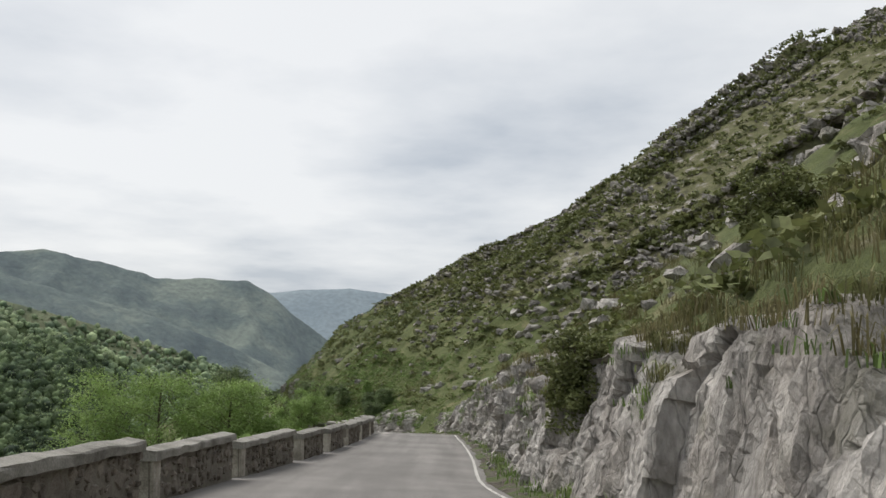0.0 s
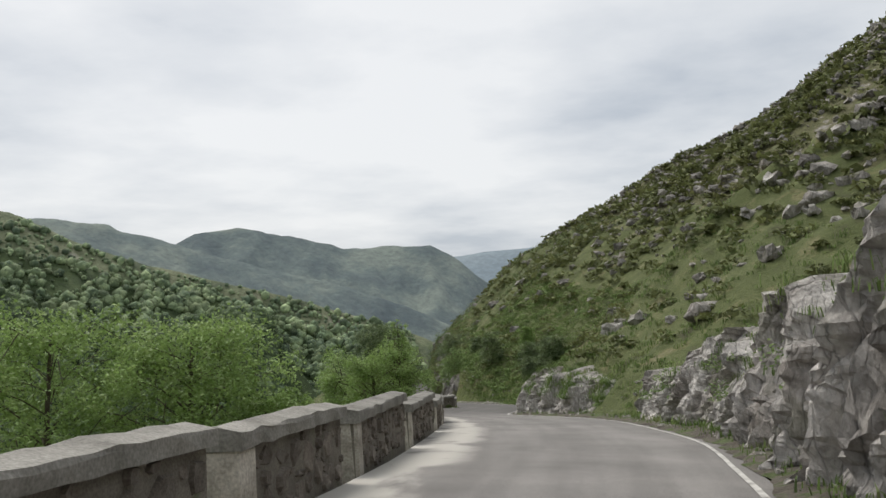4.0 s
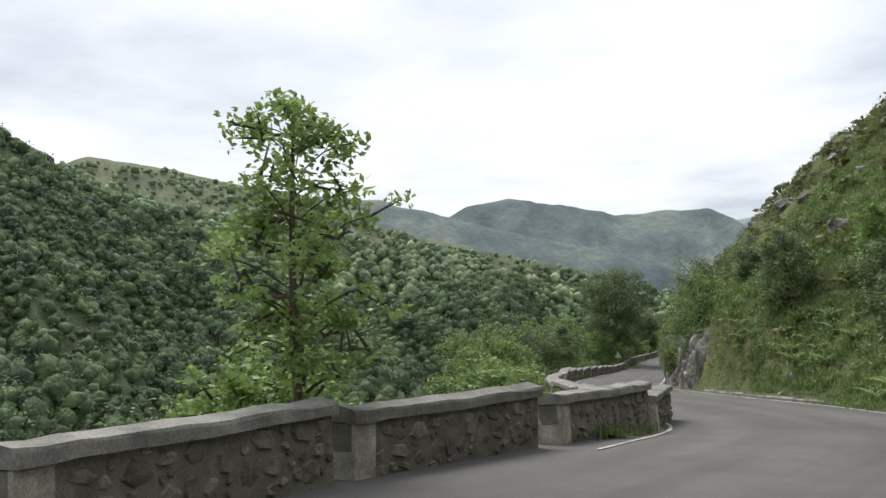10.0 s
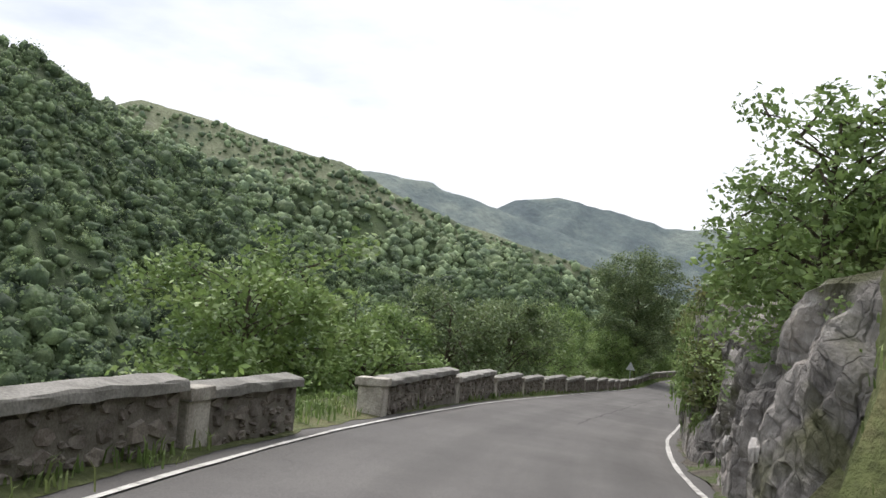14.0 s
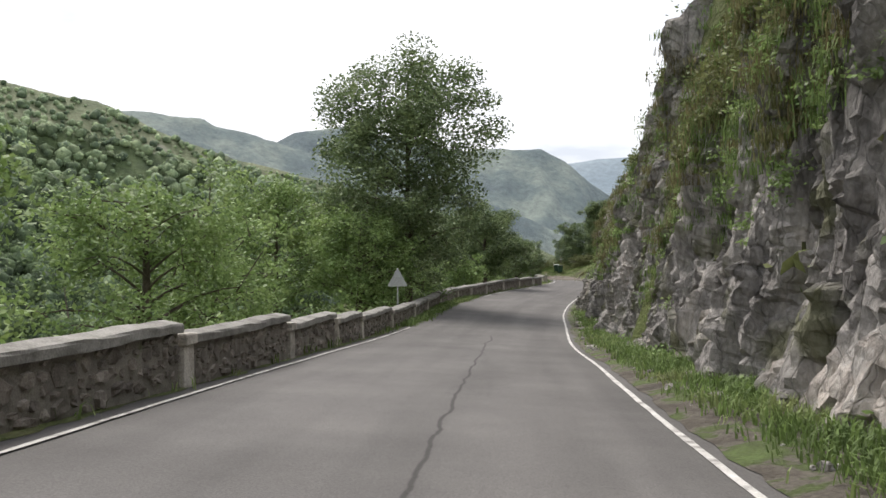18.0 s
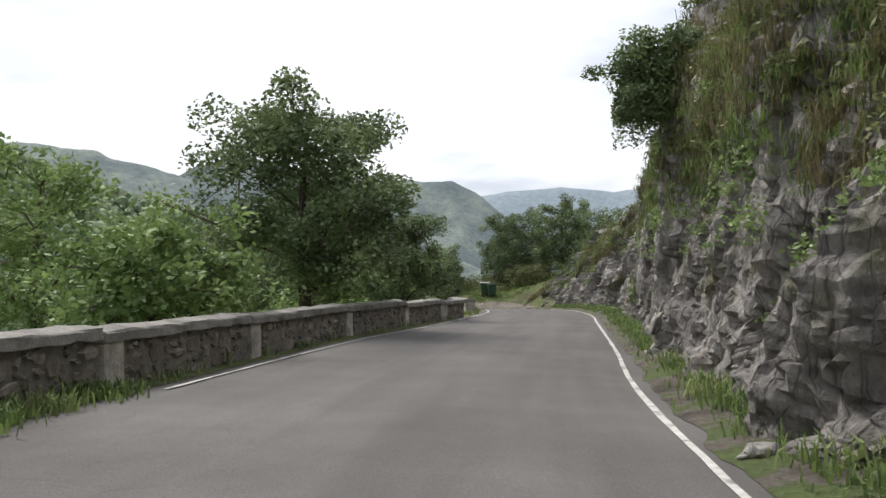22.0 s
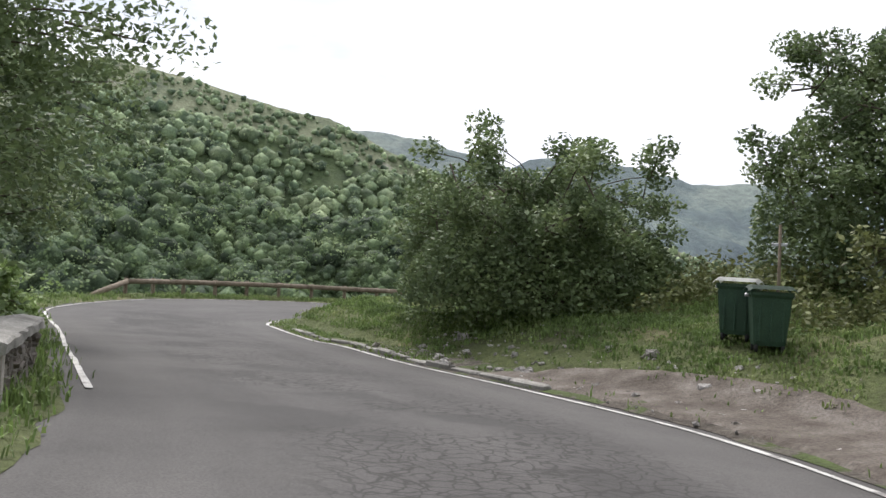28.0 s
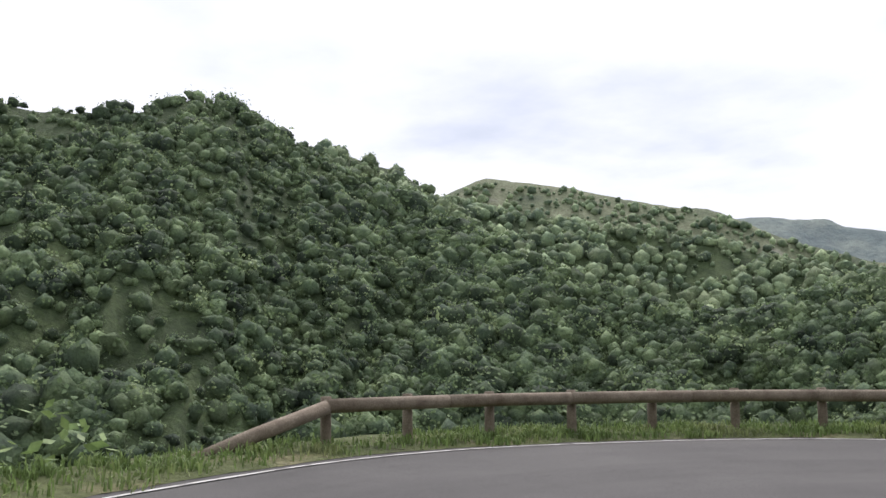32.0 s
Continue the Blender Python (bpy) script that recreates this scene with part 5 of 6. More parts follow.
parapet_run([(-8, -5.2), (-4.8, 0.6), (1.0, 5.8), (6.3, 11.0), (11.5, 16.3), (16.9, 21.5), (22.2, 25.0), (25.7, 28.5), (29.1, 32.2), (32.7, 36.2), (36.7, 40.0), (40.5, 43.9), (44.7, 50.3), (51.4, 57.6), (58.6, 63.0), (63.7, 68.8), (69.9, 75.2), (75.9, 79.1), (80.2, 84.9), (85.7, 90.0), (90.3, 94.9), (95.6, 99.7), (100.1, 102.9)], gapped, "parapet lengths with gaps", "rubble stone parapet length with concrete coping and pale end pier")
parapet_run([(103.9, 106.3), (106.8, 109.2), (109.25, 111.0), (111.05, 113.1), (113.15, 114.7), (116.8, 120.5), (120.55, 124.2), (124.25, 127.2), (127.25, 129.7), (129.75, 133.3), (133.35, 136.8), (136.85, 139.5), (139.55, 142.2), (142.25, 144.6), (144.65, 146.6), (146.65, 149.6), (149.65, 152.7), (152.75, 155.6), (155.65, 158.5)], closed, "parapet lengths of the straight", "rubble stone parapet length with limewashed coping block")
parapet_run([(158.55, 161.4), (161.45, 163.3), (163.35, 165.5), (165.55, 168.5), (168.55, 171.9), (171.95, 175.1), (175.5, 177.7)], plain, "parapet lengths by the cliff", "rubble stone parapet length under a smooth concrete coping")
parapet_run([(180.6, 187.2), (188.9, 190.25)], plain, "parapet lengths by the cliff", "short end length of rubble parapet in tall grass")
for proto, _ in gapped + closed + plain:
    for o in (*proto.children_recursive, proto):
        bpy.data.objects.remove(o)


# ---- warning sign, seen from behind ----
def warning_sign(x, y, z):
    root = tagged(new("warning_sign"), "grey back of a triangular warning sign on a galvanised post", "road sign")
    root.location = (x, y, z)
    root.rotation_euler = (0, 0, radians(22))
    part("post", mesh_of("post", *tube([(0, 0, -1.6), (0, 0, 1.0), (0, 0, 2.22)], [0.04, 0.04, 0.04], 8), M_METAL, True), M_METAL, root, "galvanised steel post")
    bm = bmesh.new()
    ring = []
    for cx, cz, a0 in ((-0.44, 1.36, 150), (0.44, 1.36, 270), (0, 2.14, 30)):
        for k in range(5):
            w = radians(a0 + k * 30)
            ring.append((cx + 0.05 * math.cos(w), cz + 0.05 * math.sin(w)))
    ring = [ring[i] for i in range(15)]
    f = [bm.verts.new((px, -0.05, pz)) for px, pz in ring]
    g = [bm.verts.new((px, -0.065, pz)) for px, pz in ring]
    bm.faces.new(f); bm.faces.new(g[::-1])
    for i in range(15):
        bm.faces.new((f[i], f[(i + 1) % 15], g[(i + 1) % 15], g[i]))
    bmesh.ops.recalc_face_normals(bm, faces=bm.faces)
    part("plate", bm, M_METAL, root, "grey unpainted triangular plate")
    for zz in (1.55, 1.98):
        part("clamp", box(0.16, 0.06, 0.04, (0, 0.0, zz), 0.006), M_METAL, root)
    part("rail", box(0.34, 0.02, 0.05, (0, -0.035, 2.0), 0.005), M_METAL, root)
    return root


warning_sign(-74.6, 244.4, -15.45)


# ---- wheeled refuse bins ----
def refuse_bin(x, y, z, turn, lid, label):
    root = tagged(new("refuse_bin"), label, "refuse bin", "refuse bins")
    root.location, root.rotation_euler = (x, y, z), (0, 0, radians(turn))
    bm = bmesh.new()
    rings = []
    for zz, w, d in ((0.12, 0.25, 0.27), (0.2, 0.27, 0.29), (0.95, 0.33, 0.35), (1.0, 0.36, 0.38), (1.06, 0.36, 0.38)):
        rings.append([bm.verts.new((sx * w, sy * d, zz)) for sx, sy in ((-1, -0.92), (-0.92, -1), (0.92, -1), (1, -0.92), (1, 0.92), (0.92, 1), (-0.92, 1), (-1, 0.92))])
    for a, b in zip(rings, rings[1:]):
        for k in range(8):
            bm.faces.new((a[k], a[(k + 1) % 8], b[(k + 1) % 8], b[k]))
    bm.faces.new(rings[0][::-1]); bm.faces.new(rings[-1])
    body = part("body", bm, M_BIN, root)
    for sx in (-0.19, 0, 0.19):
        part("rib", box(0.04, 0.03, 0.7, (sx, -0.335, 0.55), 0.01), M_BIN, body)
    bm = bmesh.new()
    rows = []
    for t in np.linspace(-1, 1, 7):
        zz = 1.08 + 0.07 * (1 - t * t)
        rows.append([bm.verts.new((sx * 0.41, t * 0.45, zz + o)) for sx, o in ((-1, -0.03), (-0.85, 0.02), (0.85, 0.02), (1, -0.03))])
    for a, b in zip(rows, rows[1:]):
        for k in range(3):
            bm.faces.new((a[k], a[k + 1], b[k + 1], b[k]))
    bmesh.ops.solidify(bm, geom=bm.faces[:], thickness=0.06)
    part("lid", bm, lid, root)
    for sx in (-0.22, 0.22):
        for sy in (-0.22, 0.22):
            part("wheel", mesh_of("wheel", *tube([(sx - 0.025, sy, 0.08), (sx + 0.025, sy, 0.08)], [0.08, 0.08], 12), M_RUBBER, True), M_RUBBER, root, "black rubber castor")
    for sx in (-1, 1):
        part("trunnion", mesh_of("trunnion", *tube([(sx * 0.34, 0, 0.98), (sx * 0.42, 0, 0.98)], [0.03, 0.03], 8), M_METAL, True), M_METAL, root)
    return root


refuse_bin(-92.79, 337.8, height_at(-92.79, 337.8), 12, M_LID, "dark green wheeled refuse bin with a pale lid on the grass")
refuse_bin(-91.98, 337.1, height_at(-91.98, 337.1), 26, M_BIN, "dark green wheeled refuse bin with a green lid on the grass")


def stake(x, y, h, label):
    root = tagged(new("marker_post"), label, "post")
    root.location = (x, y, height_at(x, y))
    part("shaft", mesh_of("shaft", *tube([(0, 0, -0.3), (0.02, 0, h * 0.5), (0.0, 0, h)], [0.035, 0.033, 0.03], 7), M_WOOD, True), M_WOOD, root)
    part("crosspiece", box(0.3, 0.03, 0.06, (0, 0, h * 0.82), 0.005), M_METAL, root)
    return root


stake(-92.3, 338.5, 2.1, "thin weathered post behind the refuse bins")


# ---- log guard rail of the hairpin ----
def guard_rail():
    root = tagged(new("guard_rail"), "weathered round-log guard rail on wooden posts at the bend", "guard rail")
    line = between(shifted(L_LINE, 1.2), 204.6, 219.0)
    s = np.r_[0, np.cumsum(np.linalg.norm(np.diff(line[:, :2], axis=0), axis=1))]

    def at(d):
        return Vector([float(np.interp(d, s, line[:, k])) for k in range(3)])

    rng = random.Random(5)
    p0 = at(0)
    back = (at(0) - at(1.0)).normalized()
    v, f = tube([p0 + back * 3.1 + Vector((0, 0, -0.15)), p0 + back * 1.5 + Vector((0, 0, 0.36)), p0 + Vector((0, 0, 0.78))], [0.13, 0.13, 0.13], 10)
    part("end_log", mesh_of("end_log", v, f, M_WOOD, True), M_WOOD, root, "sloping end log dug into the turf")
    d = 0.0
    while d + 2.7 < s[-1]:
        a, b = at(d), at(d + 2.7)
        v, f = tube([a + Vector((0, 0, 0.8)), (a + b) / 2 + Vector((0, 0, 0.8 + rng.uniform(-0.01, 0.01))), b + Vector((0, 0, 0.8))], [0.13, 0.127, 0.13], 10)
        part("log", mesh_of("log", v, f, M_WOOD, True), M_WOOD, root)
        d += 2.7
    d = 0.1
    while d < s[-1]:
        a = at(d)
        k = int(np.argmin(abs(s - d)))
        n = normals_left(line)[k]
        q = a + Vector((n[0], n[1], 0)) * 0.16
        part("post", mesh_of("post", *tube([q + Vector((0, 0, -0.7)), q + Vector((0, 0, 0.3)), q + Vector((0, 0, 0.96))], [0.1, 0.1, 0.097], 9), M_WOOD, True), M_WOOD, root)
        d += 1.8
    return root


guard_rail()


# ---- kerb stones along the uphill edge ----
def kerb(y0, y1, seed, label="low weathered kerb stones half sunk in the turf"):
    r = random.Random(seed)
    line = between(shifted(R_LINE, -0.38), y0, y1)
    root = tagged(new("kerb"), label, "kerb")
    for i in range(0, len(line) - 2, 2):
        a, b = Vector(line[i, :3]), Vector(line[i + 2, :3])
        t = b - a
        ob = part("kerb_stone", box(t.length * 0.97, 0.18, 0.36, (0, 0, 0), 0.03, 0.015, seed + i), M_COPING, root)
        ob.matrix_basis = Matrix.Translation((a + b) / 2 + Vector((0, 0, -0.07 + r.uniform(-0.03, 0.03)))) @ t.to_track_quat("X", "Z").to_matrix().to_4x4()


kerb(108.6, 115.5, 3)
kerb(194.6, 200.4, 9)




# ---- loose growth and stones on the slopes ----
def scatter(count, side, d0, d1, y0, y1, seed, power=1.6):
    """Places on the slope beside the road: x, y, z and the distance from the edge."""
    rng = np.random.default_rng(seed)
    d0, d1 = d0 * 1.35, d1 * 1.35
    line, out = (R_LINE, R_OUT) if side > 0 else (L_LINE, L_OUT)
    k = np.where((line[:, 3] >= y0) & (line[:, 3] <= y1))[0]
    i = rng.choice(k, count * 2)
    d = d0 + (d1 - d0) * rng.random(count * 2) ** power
    p = line[i, :2] + out[i] * d[:, None] + rng.normal(size=(count * 2, 2)) * 0.3
    z, s, dd = ground_at(p)
    ok = np.where((s == side) & (dd > d0 * 0.8))[0][:count]
    z = np.array([z[m] + rolling(p[m, 0], p[m, 1], s[m], dd[m]) for m in ok])
    q = nearest(p[ok], line)
    made = (line[q, 3] < 214) if side > 0 else (line[q, 3] > 93)
    z = np.where(made & (dd[ok] < 1.9), np.maximum(z, line[q, 2] + 0.02 + 0.07 * dd[ok]), z)
    return np.c_[p[ok], z, dd[ok]]


def clumps(name, spots, leaves, spread, size, material, label, seed, rise=0.5, category="scrub"):
    rng = np.random.default_rng(seed)
    n = len(spots)
    r = spread * rng.uniform(0.5, 1.3, n)
    c = np.repeat(np.arange(n), leaves)
    blob = rng.normal(size=(len(c), 3)); blob /= np.linalg.norm(blob, axis=1, keepdims=True)
    blob *= rng.random((len(c), 1)) ** 0.4
    blob[:, 2] = np.abs(blob[:, 2]) * rise
    pts = spots[c, :3] + blob * r[c][:, None]
    return tagged(new(name, leaf_mesh(name, pts, size * rng.uniform(0.6, 1.3, len(c)), material, seed + 1)), label, category, kind="stuff")


def tufts(name, spots, blades, length, material, label, seed, droop=0.35, width=0.015, out=None):
    """Clumps of long, bent grass blades: two quads a blade."""
    rng = np.random.default_rng(seed)
    n = len(spots)
    c = np.repeat(np.arange(n), int(blades * 1.1))
    m = len(c)
    a = rng.uniform(0, 2 * math.pi, m)
    lean = rng.uniform(0.1, 0.75, m)
    ln = length * rng.uniform(0.5, 1.25, m) * rng.uniform(0.6, 1.2, n)[c]
    dirs = np.c_[np.cos(a), np.sin(a)]
    base = spots[c, :3] + np.c_[rng.normal(size=(m, 2)) * 0.17, np.zeros(m) - 0.03]
    mid = base + np.c_[dirs * (ln * lean * 0.35)[:, None], ln * 0.6]
    tip = base + np.c_[dirs * (ln * (lean * 0.9 + droop * 0.3))[:, None], ln * (0.95 - droop * lean)]
    side = np.c_[-dirs[:, 1], dirs[:, 0], np.zeros(m)] * (width * rng.uniform(0.6, 1.4, m))[:, None]
    verts = np.stack([base - side, base + side, mid + side * 0.8, mid - side * 0.8, tip], 1).reshape(-1, 3)
    o = np.arange(m)[:, None] * 5
    faces = [tuple(q) for q in (o + np.array([0, 1, 2, 3])).tolist()] + [tuple(q) for q in (o + np.array([3, 2, 4])).tolist()]
    return tagged(new(name, mesh_of(name, verts, faces, material)), label, "grass", kind="stuff")


tufts("lawn_grass", np.r_[scatter(900, 1, 3.2, 8, 191, 196, 33, 1.1), scatter(4200, 1, 1.9, 7, 193.4, 197.2, 90, 1.0), scatter(4200, 1, 0.3, 6, 195.6, 212, 40, 1.1)], 12, 0.13, M_BLADE, "short green turf round the bins and inside the hairpin", 50, 0.5, 0.018)
tufts("verge_grass", np.r_[scatter(700, 1, 0.25, 1.2, 103.5, 109.5, 43, 1.0), scatter(1300, 1, 0.6, 2.2, -8, 128, 31), scatter(3200, 1, 0.65, 2.4, 126, 190.6, 32, 1.0)], 9, 0.21, M_BLADE, "short green grass on the verges", 41)
tufts("foot_grass", np.r_[scatter(1600, -1, 0.35, 1.5, 97, 205, 34, 1.0), scatter(600, -1, 0.1, 0.7, 150.5, 163.5, 45, 1.0)], 16, 0.27, M_BLADE, "green grass along the foot of the parapet", 42)
tufts("edge_grass", np.r_[scatter(1500, -1, 0.2, 3.5, 186, 207, 41, 1.0), scatter(1400, -1, 0.3, 3.0, 206, 216, 42, 1.0)], 15, 0.2, M_BLADE, "green grass at the outer edge of the hairpin", 48)
tufts("bank_grass", np.r_[scatter(7500, 1, 1.0, 12, 90, 124, 35, 1.3), scatter(900, 1, 1.5, 12, 66, 90, 39), scatter(2600, 1, 1.0, 6, 124, 150, 36, 1.0), scatter(1500, 1, 1.2, 2.6, 168, 190, 46, 1.0)], 13, 0.36, M_BLADE, "long green grass on the bank", 43, 0.45, 0.02)
tufts("dry_grass", np.r_[scatter(1600, 1, 2.6, 9, -8, 66, 37), scatter(700, 1, 4.5, 9, 144, 192, 38)], 18, 0.6, M_STRAW, "bleached long grass hanging over the rock", 44, 0.7, 0.012)
clumps("hillside_scrub", scatter(1900, 1, 2.5, 40, -8, 192, 51, 1.25), 60, 1.0, 0.2, M_SCRUB, "olive-green heath and gorse over the hillside", 61)
clumps("mountain_scrub", np.r_[scatter(5600, 1, 14, 108, -30, 84, 57, 0.75), scatter(1500, 1, 10, 50, 80, 134, 58, 0.8)], 18, 1.2, 0.4, M_SCRUB, "olive-brown heath covering the upper mountainside", 65, 0.5)
clumps("ridge_scrub", np.r_[scatter(9500, 1, 20, 112, 76, 165, 62, 0.6), scatter(2600, 1, 8, 60, 122, 192, 64, 0.7), scatter(4500, 1, 46, 116, 20, 92, 95, 0.6)], 9, 1.4, 0.6, M_SCRUB, "olive-brown heath along the ridge", 68, 0.5)
clumps("cliff_scrub", np.r_[scatter(1100, 1, 2.6, 22, 124, 168, 87, 1.0), scatter(500, 1, 3.2, 14, 168, 192, 89, 1.0)], 80, 1.0, 0.085, M_LEAF_DARK, "dark green shrubs over the top of the cliffs", 70, 0.8)
clumps("bank_herbs", np.r_[scatter(1500, 1, 1.6, 12, 90, 124, 52, 1.3), scatter(450, 1, 1.6, 8, 124, 150, 50)], 55, 0.5, 0.075, M_LEAF_MID, "green ferns and herbs on the bank", 62, 0.8)
clumps("valley_scrub", np.r_[scatter(1200, -1, 2.6, 60, -8, 130, 53, 1.2), scatter(480, -1, 2.4, 40, 120, 186, 54, 1.2), scatter(160, -1, 9, 40, 186, 205, 82, 1.0)], 72, 2.0, 0.32, M_LEAF_MID, "thick green scrub falling into the valley", 63, 0.9)
clumps("valley_brush", np.r_[scatter(300, -1, 2.0, 14, 30, 130, 55), scatter(200, -1, 2.0, 14, 120, 185, 56)], 230, 1.3, 0.085, M_LEAF_BRIGHT, "fresh light-green brush below the parapet", 64, 1.0)


def stones(name, spots, lo, hi, material, label, seed, flat=0.6, fine=2):
    """Broken angular rocks, half sunk."""
    rng = np.random.default_rng(seed)
    shapes = []
    for k in range(8):
        bm = bmesh.new()
        bmesh.ops.create_icosphere(bm, subdivisions=fine, radius=1)
        for v in bm.verts:
            c = noise.cell_vector(v.co * 1.3 + Vector((k * 3.1, 0, 0)))
            v.co = v.co * (0.75 + 0.35 * noise.fractal(v.co * 1.4 + Vector((k * 5, 0, 0)), 0.6, 2, 3)) + (c - Vector((0.5, 0.5, 0.5))) * 0.3
        shapes.append((np.array([v.co[:] for v in bm.verts]), np.array([[v.index for v in f.verts] for f in bm.faces])))
        bm.free()
    vs, fs, base = [], [], 0
    for x, y, z, _ in spots:
        v, f = shapes[rng.integers(8)]
        a = rng.normal(0.6, 0.35)
        r = lo + (hi - lo) * rng.random() ** 2.2
        rot = np.array([[math.cos(a), -math.sin(a), 0], [math.sin(a), math.cos(a), 0], [0, 0, 1]])
        tilt = np.array([[1, 0, 0], [0, math.cos(0.5), -math.sin(0.5)], [0, math.sin(0.5), math.cos(0.5)]])
        vs.append((v * np.array((r * rng.uniform(0.8, 1.5), r * 0.7, r * flat * rng.uniform(0.7, 1.6)))) @ tilt.T @ rot.T + (x, y, z + r * 0.1))
        fs.append(f + base)
        base += len(v)
    return tagged(new(name, mesh_of(name, np.concatenate(vs), np.concatenate(fs), material)), label, "rocks", kind="stuff")


stones("hillside_rocks", scatter(800, 1, 4, 26, -8, 84, 71, 0.9), 0.25, 1.2, M_ROCK, "pale limestone outcrops scattered over the mountainside", 81)
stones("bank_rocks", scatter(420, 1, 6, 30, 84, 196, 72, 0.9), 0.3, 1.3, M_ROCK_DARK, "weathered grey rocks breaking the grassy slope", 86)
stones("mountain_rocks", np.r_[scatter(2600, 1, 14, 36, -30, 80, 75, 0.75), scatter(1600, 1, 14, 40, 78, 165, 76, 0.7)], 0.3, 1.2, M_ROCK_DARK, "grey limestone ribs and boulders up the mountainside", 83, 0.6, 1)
far_rocks = np.r_[scatter(9000, 1, 34, 112, -30, 80, 85, 0.8), scatter(14000, 1, 34, 114, 78, 165, 86, 0.7), scatter(4000, 1, 28, 116, 20, 104, 94, 0.6)]
ribs = np.array([noise.fractal(Vector((x * 0.05, y * 0.025, 2.0)), 0.8, 2.0, 4) > -0.08 for x, y, z, _ in far_rocks])
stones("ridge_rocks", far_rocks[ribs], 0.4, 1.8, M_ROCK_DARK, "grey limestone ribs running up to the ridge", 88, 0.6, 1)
stones("verge_rubble", np.r_[scatter(420, 1, 0.5, 2.0, -8, 90, 73), scatter(420, 1, 0.5, 2.2, 110, 197, 74)], 0.04, 0.22, M_ROCK, "small fallen stones on the verge", 82)


# ---- growth on the rock ledges ----
def on_rock(cuts, count, seed, low=0.1, high=1.0, cover=0.02):
    """Places on the rock faces, in patches."""
    rng = np.random.default_rng(seed)
    out = []
    while len(out) < count:
        c = CUTS[cuts[rng.integers(len(cuts))]]
        i, k = rng.integers(c.shape[0]), int(c.shape[1] * rng.uniform(low, high))
        x, y, z = c[i, min(k, c.shape[1] - 1)]
        if noise.fractal(Vector((x * 0.22, y * 0.22, z * 0.3 + seed)), 0.8, 2.0, 3) > cover - 0.25 * (k / c.shape[1]):
            out.append((x, y, z, 0.0))
    return np.array(out)


tufts("ledge_grass", np.r_[on_rock((6, 7, 8, 9), 5200, 91, 0.42), on_rock((5,), 600, 92, 0.3), on_rock((0, 1, 2, 3), 420, 93, 0.6), on_rock((3,), 500, 88, 0.45)], 20, 0.34, M_BLADE, "green grass hanging from the ledges of the cliff", 45, 0.9, 0.012)
tufts("ledge_straw", np.r_[on_rock((6, 7, 8, 9), 5600, 94, 0.5), on_rock((0, 1), 1100, 95, 0.84)], 22, 0.46, M_STRAW, "bleached grass hanging from the ledges of the cliff", 46, 1.0, 0.011)
clumps("ledge_ivy", np.r_[on_rock((5, 6, 7, 8, 9), 1250, 96, 0.3, 1.0, 0.1), on_rock((1, 2, 3, 4), 120, 97, 0.4)], 95, 0.5, 0.055, M_LEAF_MID, "ivy and shrubs rooted in the cliff", 66, 0.9)
clumps("ledge_scrub", on_rock((5, 6, 7, 8), 900, 98, 0.6, 1.0, 0.0), 90, 0.6, 0.08, M_SCRUB, "olive scrub along the upper ledges of the cliff", 73, 0.8)
tufts("rock_foot_weeds", np.r_[scatter(700, 1, 0.8, 1.5, -8, 70, 98, 1.0), scatter(2600, 1, 0.75, 1.7, 134, 190.4, 99, 1.0)], 15, 0.34, M_BLADE, "rank green weeds at the foot of the rock", 47)
clumps("roadside_thicket", np.r_[scatter(520, -1, 2.0, 7, 124, 190, 59, 1.0), scatter(160, -1, 2.2, 6, 188, 203, 60, 1.0)], 120, 1.5, 0.13, M_LEAF_MID, "dense green thicket behind the parapet", 67, 1.25)
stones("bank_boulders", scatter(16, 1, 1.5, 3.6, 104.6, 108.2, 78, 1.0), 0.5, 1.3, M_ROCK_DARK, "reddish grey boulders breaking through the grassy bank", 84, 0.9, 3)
stones("verge_boulders", scatter(26, 1, 1.6, 3.4, 133, 141, 79, 1.0), 0.25, 0.8, M_ROCK, "weathered stones in the grass of the bank", 85, 0.7, 3)



# ---- ferns and yellow flowers at the foot of the grassy bank ----
def ferns(spots, label, seed):
    """Arching fronds, each with two rows of leaflets that shorten to the tip, one mesh."""
    rng = np.random.default_rng(seed)
    verts = []
    for x, y, z, _ in spots:
        size = rng.uniform(0.55, 1.0)
        for k in range(9):
            w = k * 0.7 + rng.uniform(-0.3, 0.3)
            d, side = np.array((math.cos(w), math.sin(w), 0)), np.array((-math.sin(w), math.cos(w), 0))
            for t in np.linspace(0.12, 1, 16):
                at = np.array((x, y, z)) + d * size * (0.25 * t + 0.55 * t * t) + np.array((0, 0, size * (1.15 * t - 0.62 * t * t)))
                reach = size * 0.24 * (1.05 - t) ** 0.7
                for e in (-1, 1):
                    tip = at + side * e * reach + d * reach * 0.35 - np.array((0, 0, reach * 0.25))
                    half = d * 0.03 * size
                    verts += [at - half, at * 0.5 + tip * 0.5 - half * 1.1, tip, at * 0.5 + tip * 0.5 + half * 1.1]
    return tagged(new("ferns", quads_of("ferns", np.array(verts), np.arange(len(verts)).reshape(-1, 4), M_LEAF_BRIGHT)), label, "ferns", kind="stuff")


ferns(np.r_[scatter(44, 1, 1.1, 2.8, 105.4, 108.8, 47, 1.0), scatter(26, 1, 1.6, 5.0, 108, 116, 48, 1.0)], "light green ferns at the foot of the grassy bank", 51)
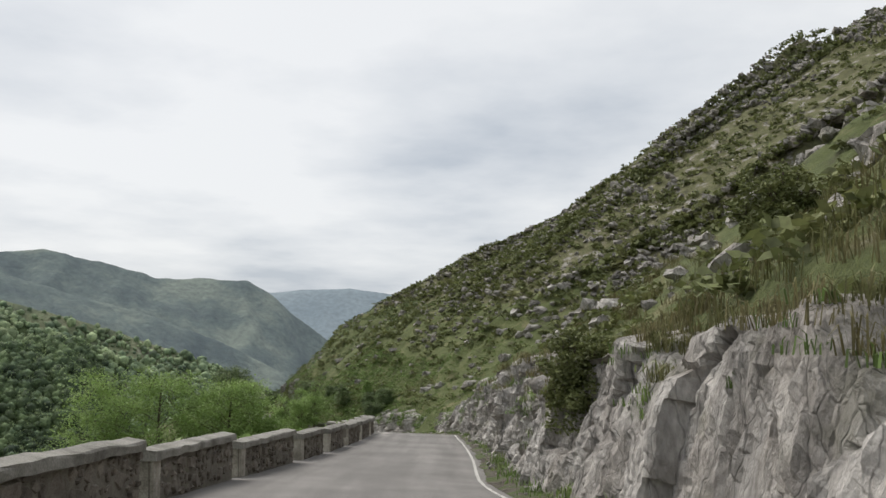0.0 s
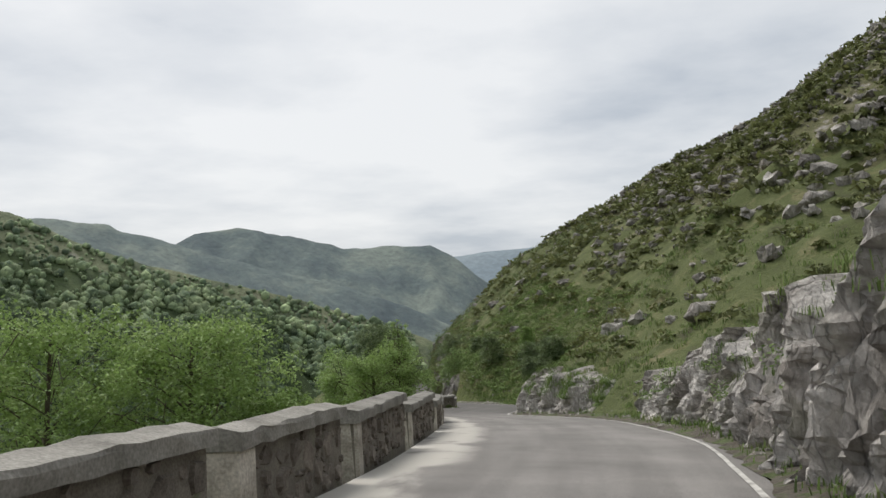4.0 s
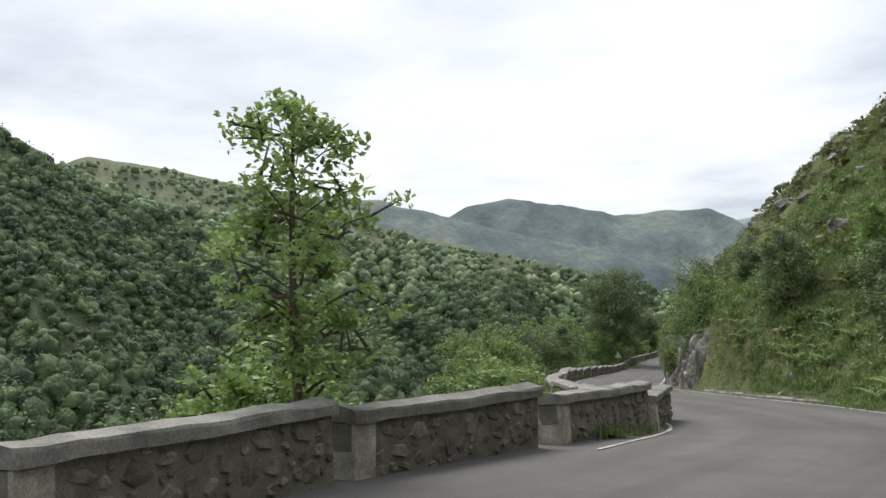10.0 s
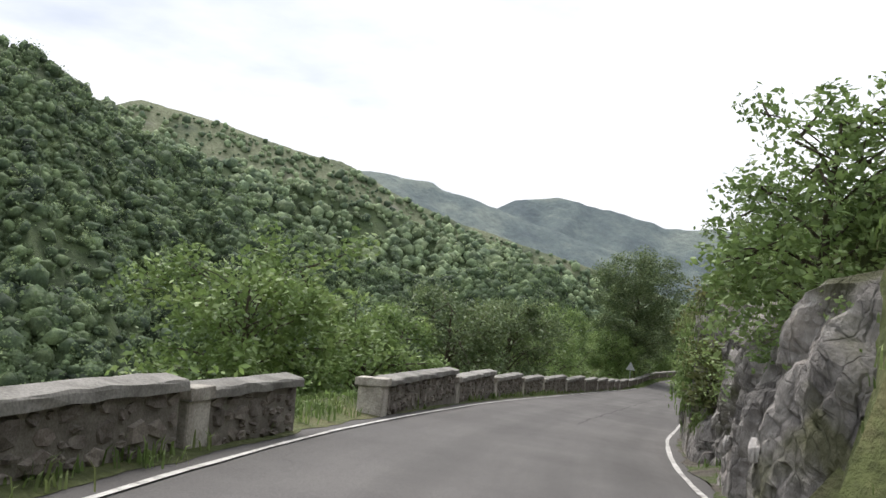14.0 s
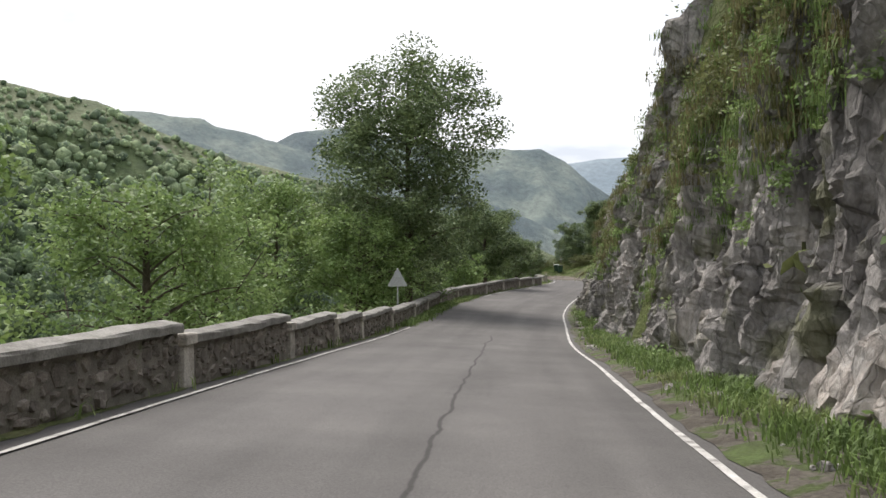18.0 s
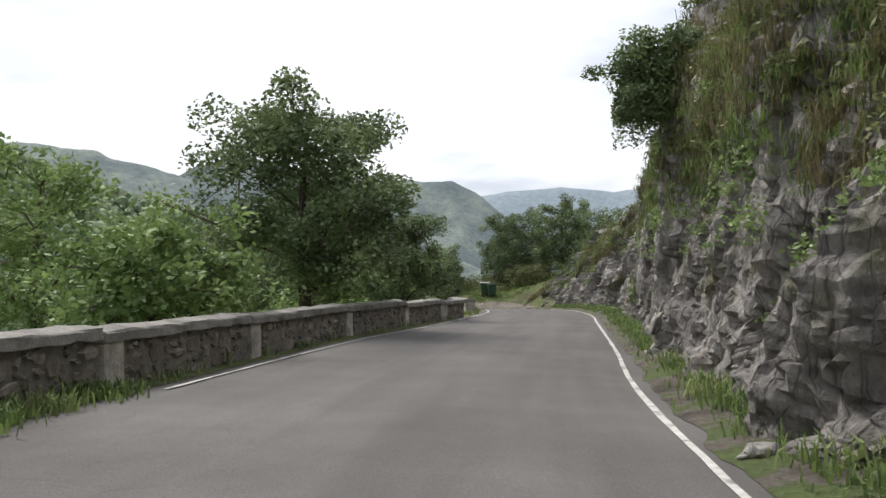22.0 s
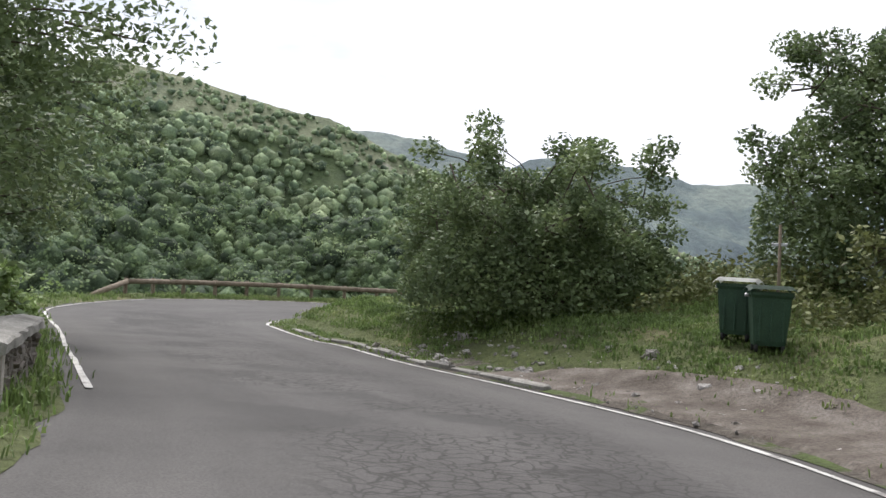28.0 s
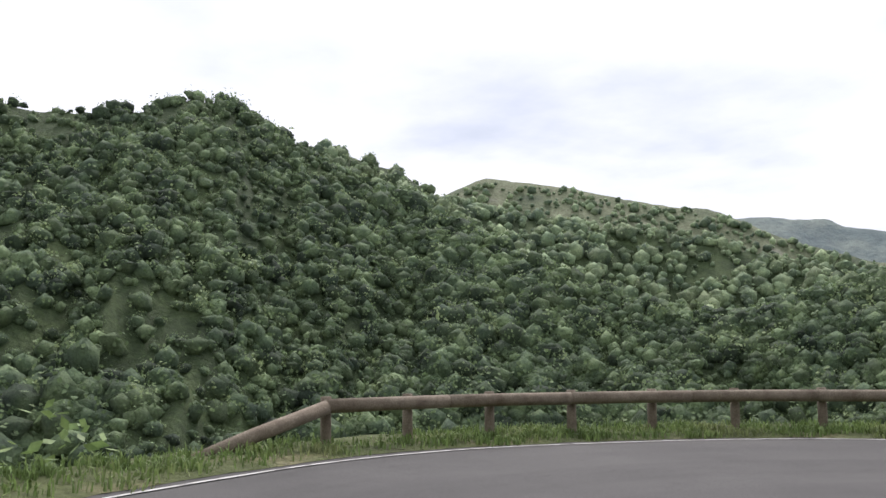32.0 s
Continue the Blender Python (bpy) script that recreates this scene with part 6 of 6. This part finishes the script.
clumps("yellow_flowers", scatter(3, 1, 0.75, 0.9, 106.6, 107.0, 49, 1.0) + (0, 0, 0.35, 0), 26, 0.22, 0.05, M_FLOWER, "small yellow flowers at the roadside", 74, 1.2, "flowers")


# ---- trodden pull-in beside the road ----
def pull_in():
    line = curve_through(between(R_LINE, 191.2, 195.2), 0.3)
    out = -normals_left(line)
    n, w = len(line), np.linspace(0.3, 2.7, 10)
    verts, faces = [], []
    for i in range(n):
        taper = math.sin(math.pi * min(1.0, 0.06 + 0.94 * i / (n - 1))) ** 0.5
        for k, d in enumerate(w):
            d = 0.3 + (d - 0.3) * taper
            x, y = line[i, 0] + out[i, 0] * d, line[i, 1] + out[i, 1] * d
            edge = k in (len(w) - 1,) or i in (0, n - 1)
            verts.append((x, y, max(line[i, 2] + 0.04 + 0.09 * d, height_at(x, y) + 0.1 + 0.02 * noise2(x, y, 1.5, 3, 2.0)) - (0.3 if edge else 0.14 if k == 0 else 0.0)))
    for i in range(n - 1):
        for k in range(len(w) - 1):
            a = i * len(w) + k
            faces.append((a, a + 1, a + len(w) + 1, a + len(w)))
    return tagged(new("gravel_patch", mesh_of("gravel_patch", verts, faces, M_GRAVEL, True)), "trodden stony earth beside the road by the bins", "gravel", kind="structure")


pull_in()


# ---- loose blocks standing out of the rock faces ----
BLOCKS = []
for k in range(9):
    r = random.Random(900 + k)
    bm = bmesh.new()
    for j in range(16):
        q = Vector((r.gauss(0, 1), r.gauss(0, 1), r.gauss(0, 1))).normalized()
        bm.verts.new((q.x * 0.5 * r.uniform(0.8, 1.1), q.y * 0.42, q.z * 0.6 * r.uniform(0.8, 1.1)))
    bmesh.ops.convex_hull(bm, input=bm.verts[:])
    for v in [v for v in bm.verts if not v.link_faces]:
        bm.verts.remove(v)
    pair = []
    for material in (M_ROCK, M_ROCK_DARK):
        me = bpy.data.meshes.new("block")
        bm.to_mesh(me)
        me.materials.append(material)
        pair.append(me)
    bm.free()
    BLOCKS.append(pair)
for f, (cut, face) in enumerate(zip(CUTS, FACES)):
    r = random.Random(70 + f)
    for k in range(26 if f not in (4,) else 8):
        i, j = r.randrange(6, cut.shape[0] - 6), int(cut.shape[1] * r.uniform(0.06, 0.8))
        size = r.uniform(0.15, 0.5)
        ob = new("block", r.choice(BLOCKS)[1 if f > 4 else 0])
        ob.parent = face
        ob.location = cut[i, j]
        ob.scale = (size * r.uniform(0.8, 1.4), size * 0.7, size * r.uniform(0.8, 1.5))
        t = cut[i + 4, j] - cut[i - 4, j]
        ob.rotation_euler = (r.uniform(-0.25, 0.25), r.uniform(-0.35, 0.35), math.atan2(t[1], t[0]) + r.uniform(-0.4, 0.4))
clumps("bin_thicket", scatter(70, 1, 4.2, 7, 193.6, 195.6, 92, 1.0), 110, 0.9, 0.08, M_SCRUB, "olive and brown herbs on the mound behind the bins", 93, 1.0)
clumps("edge_thicket", scatter(120, -1, 1.5, 4, 189.5, 198, 63, 1.0), 170, 1.2, 0.1, M_LEAF_DARK, "dark green undergrowth at the outer edge of the road", 69, 1.5)
stones("pull_in_pebbles", scatter(420, 1, 0.3, 2.2, 190.4, 196, 80, 1.0), 0.02, 0.09, M_ROCK, "pebbles strewn over the trodden earth", 87, 0.7, 1)
tufts("pull_in_grass", scatter(60, 1, 0.4, 2.2, 190.4, 196, 81, 1.0), 10, 0.14, M_BLADE, "thin grass on the trodden earth", 49)
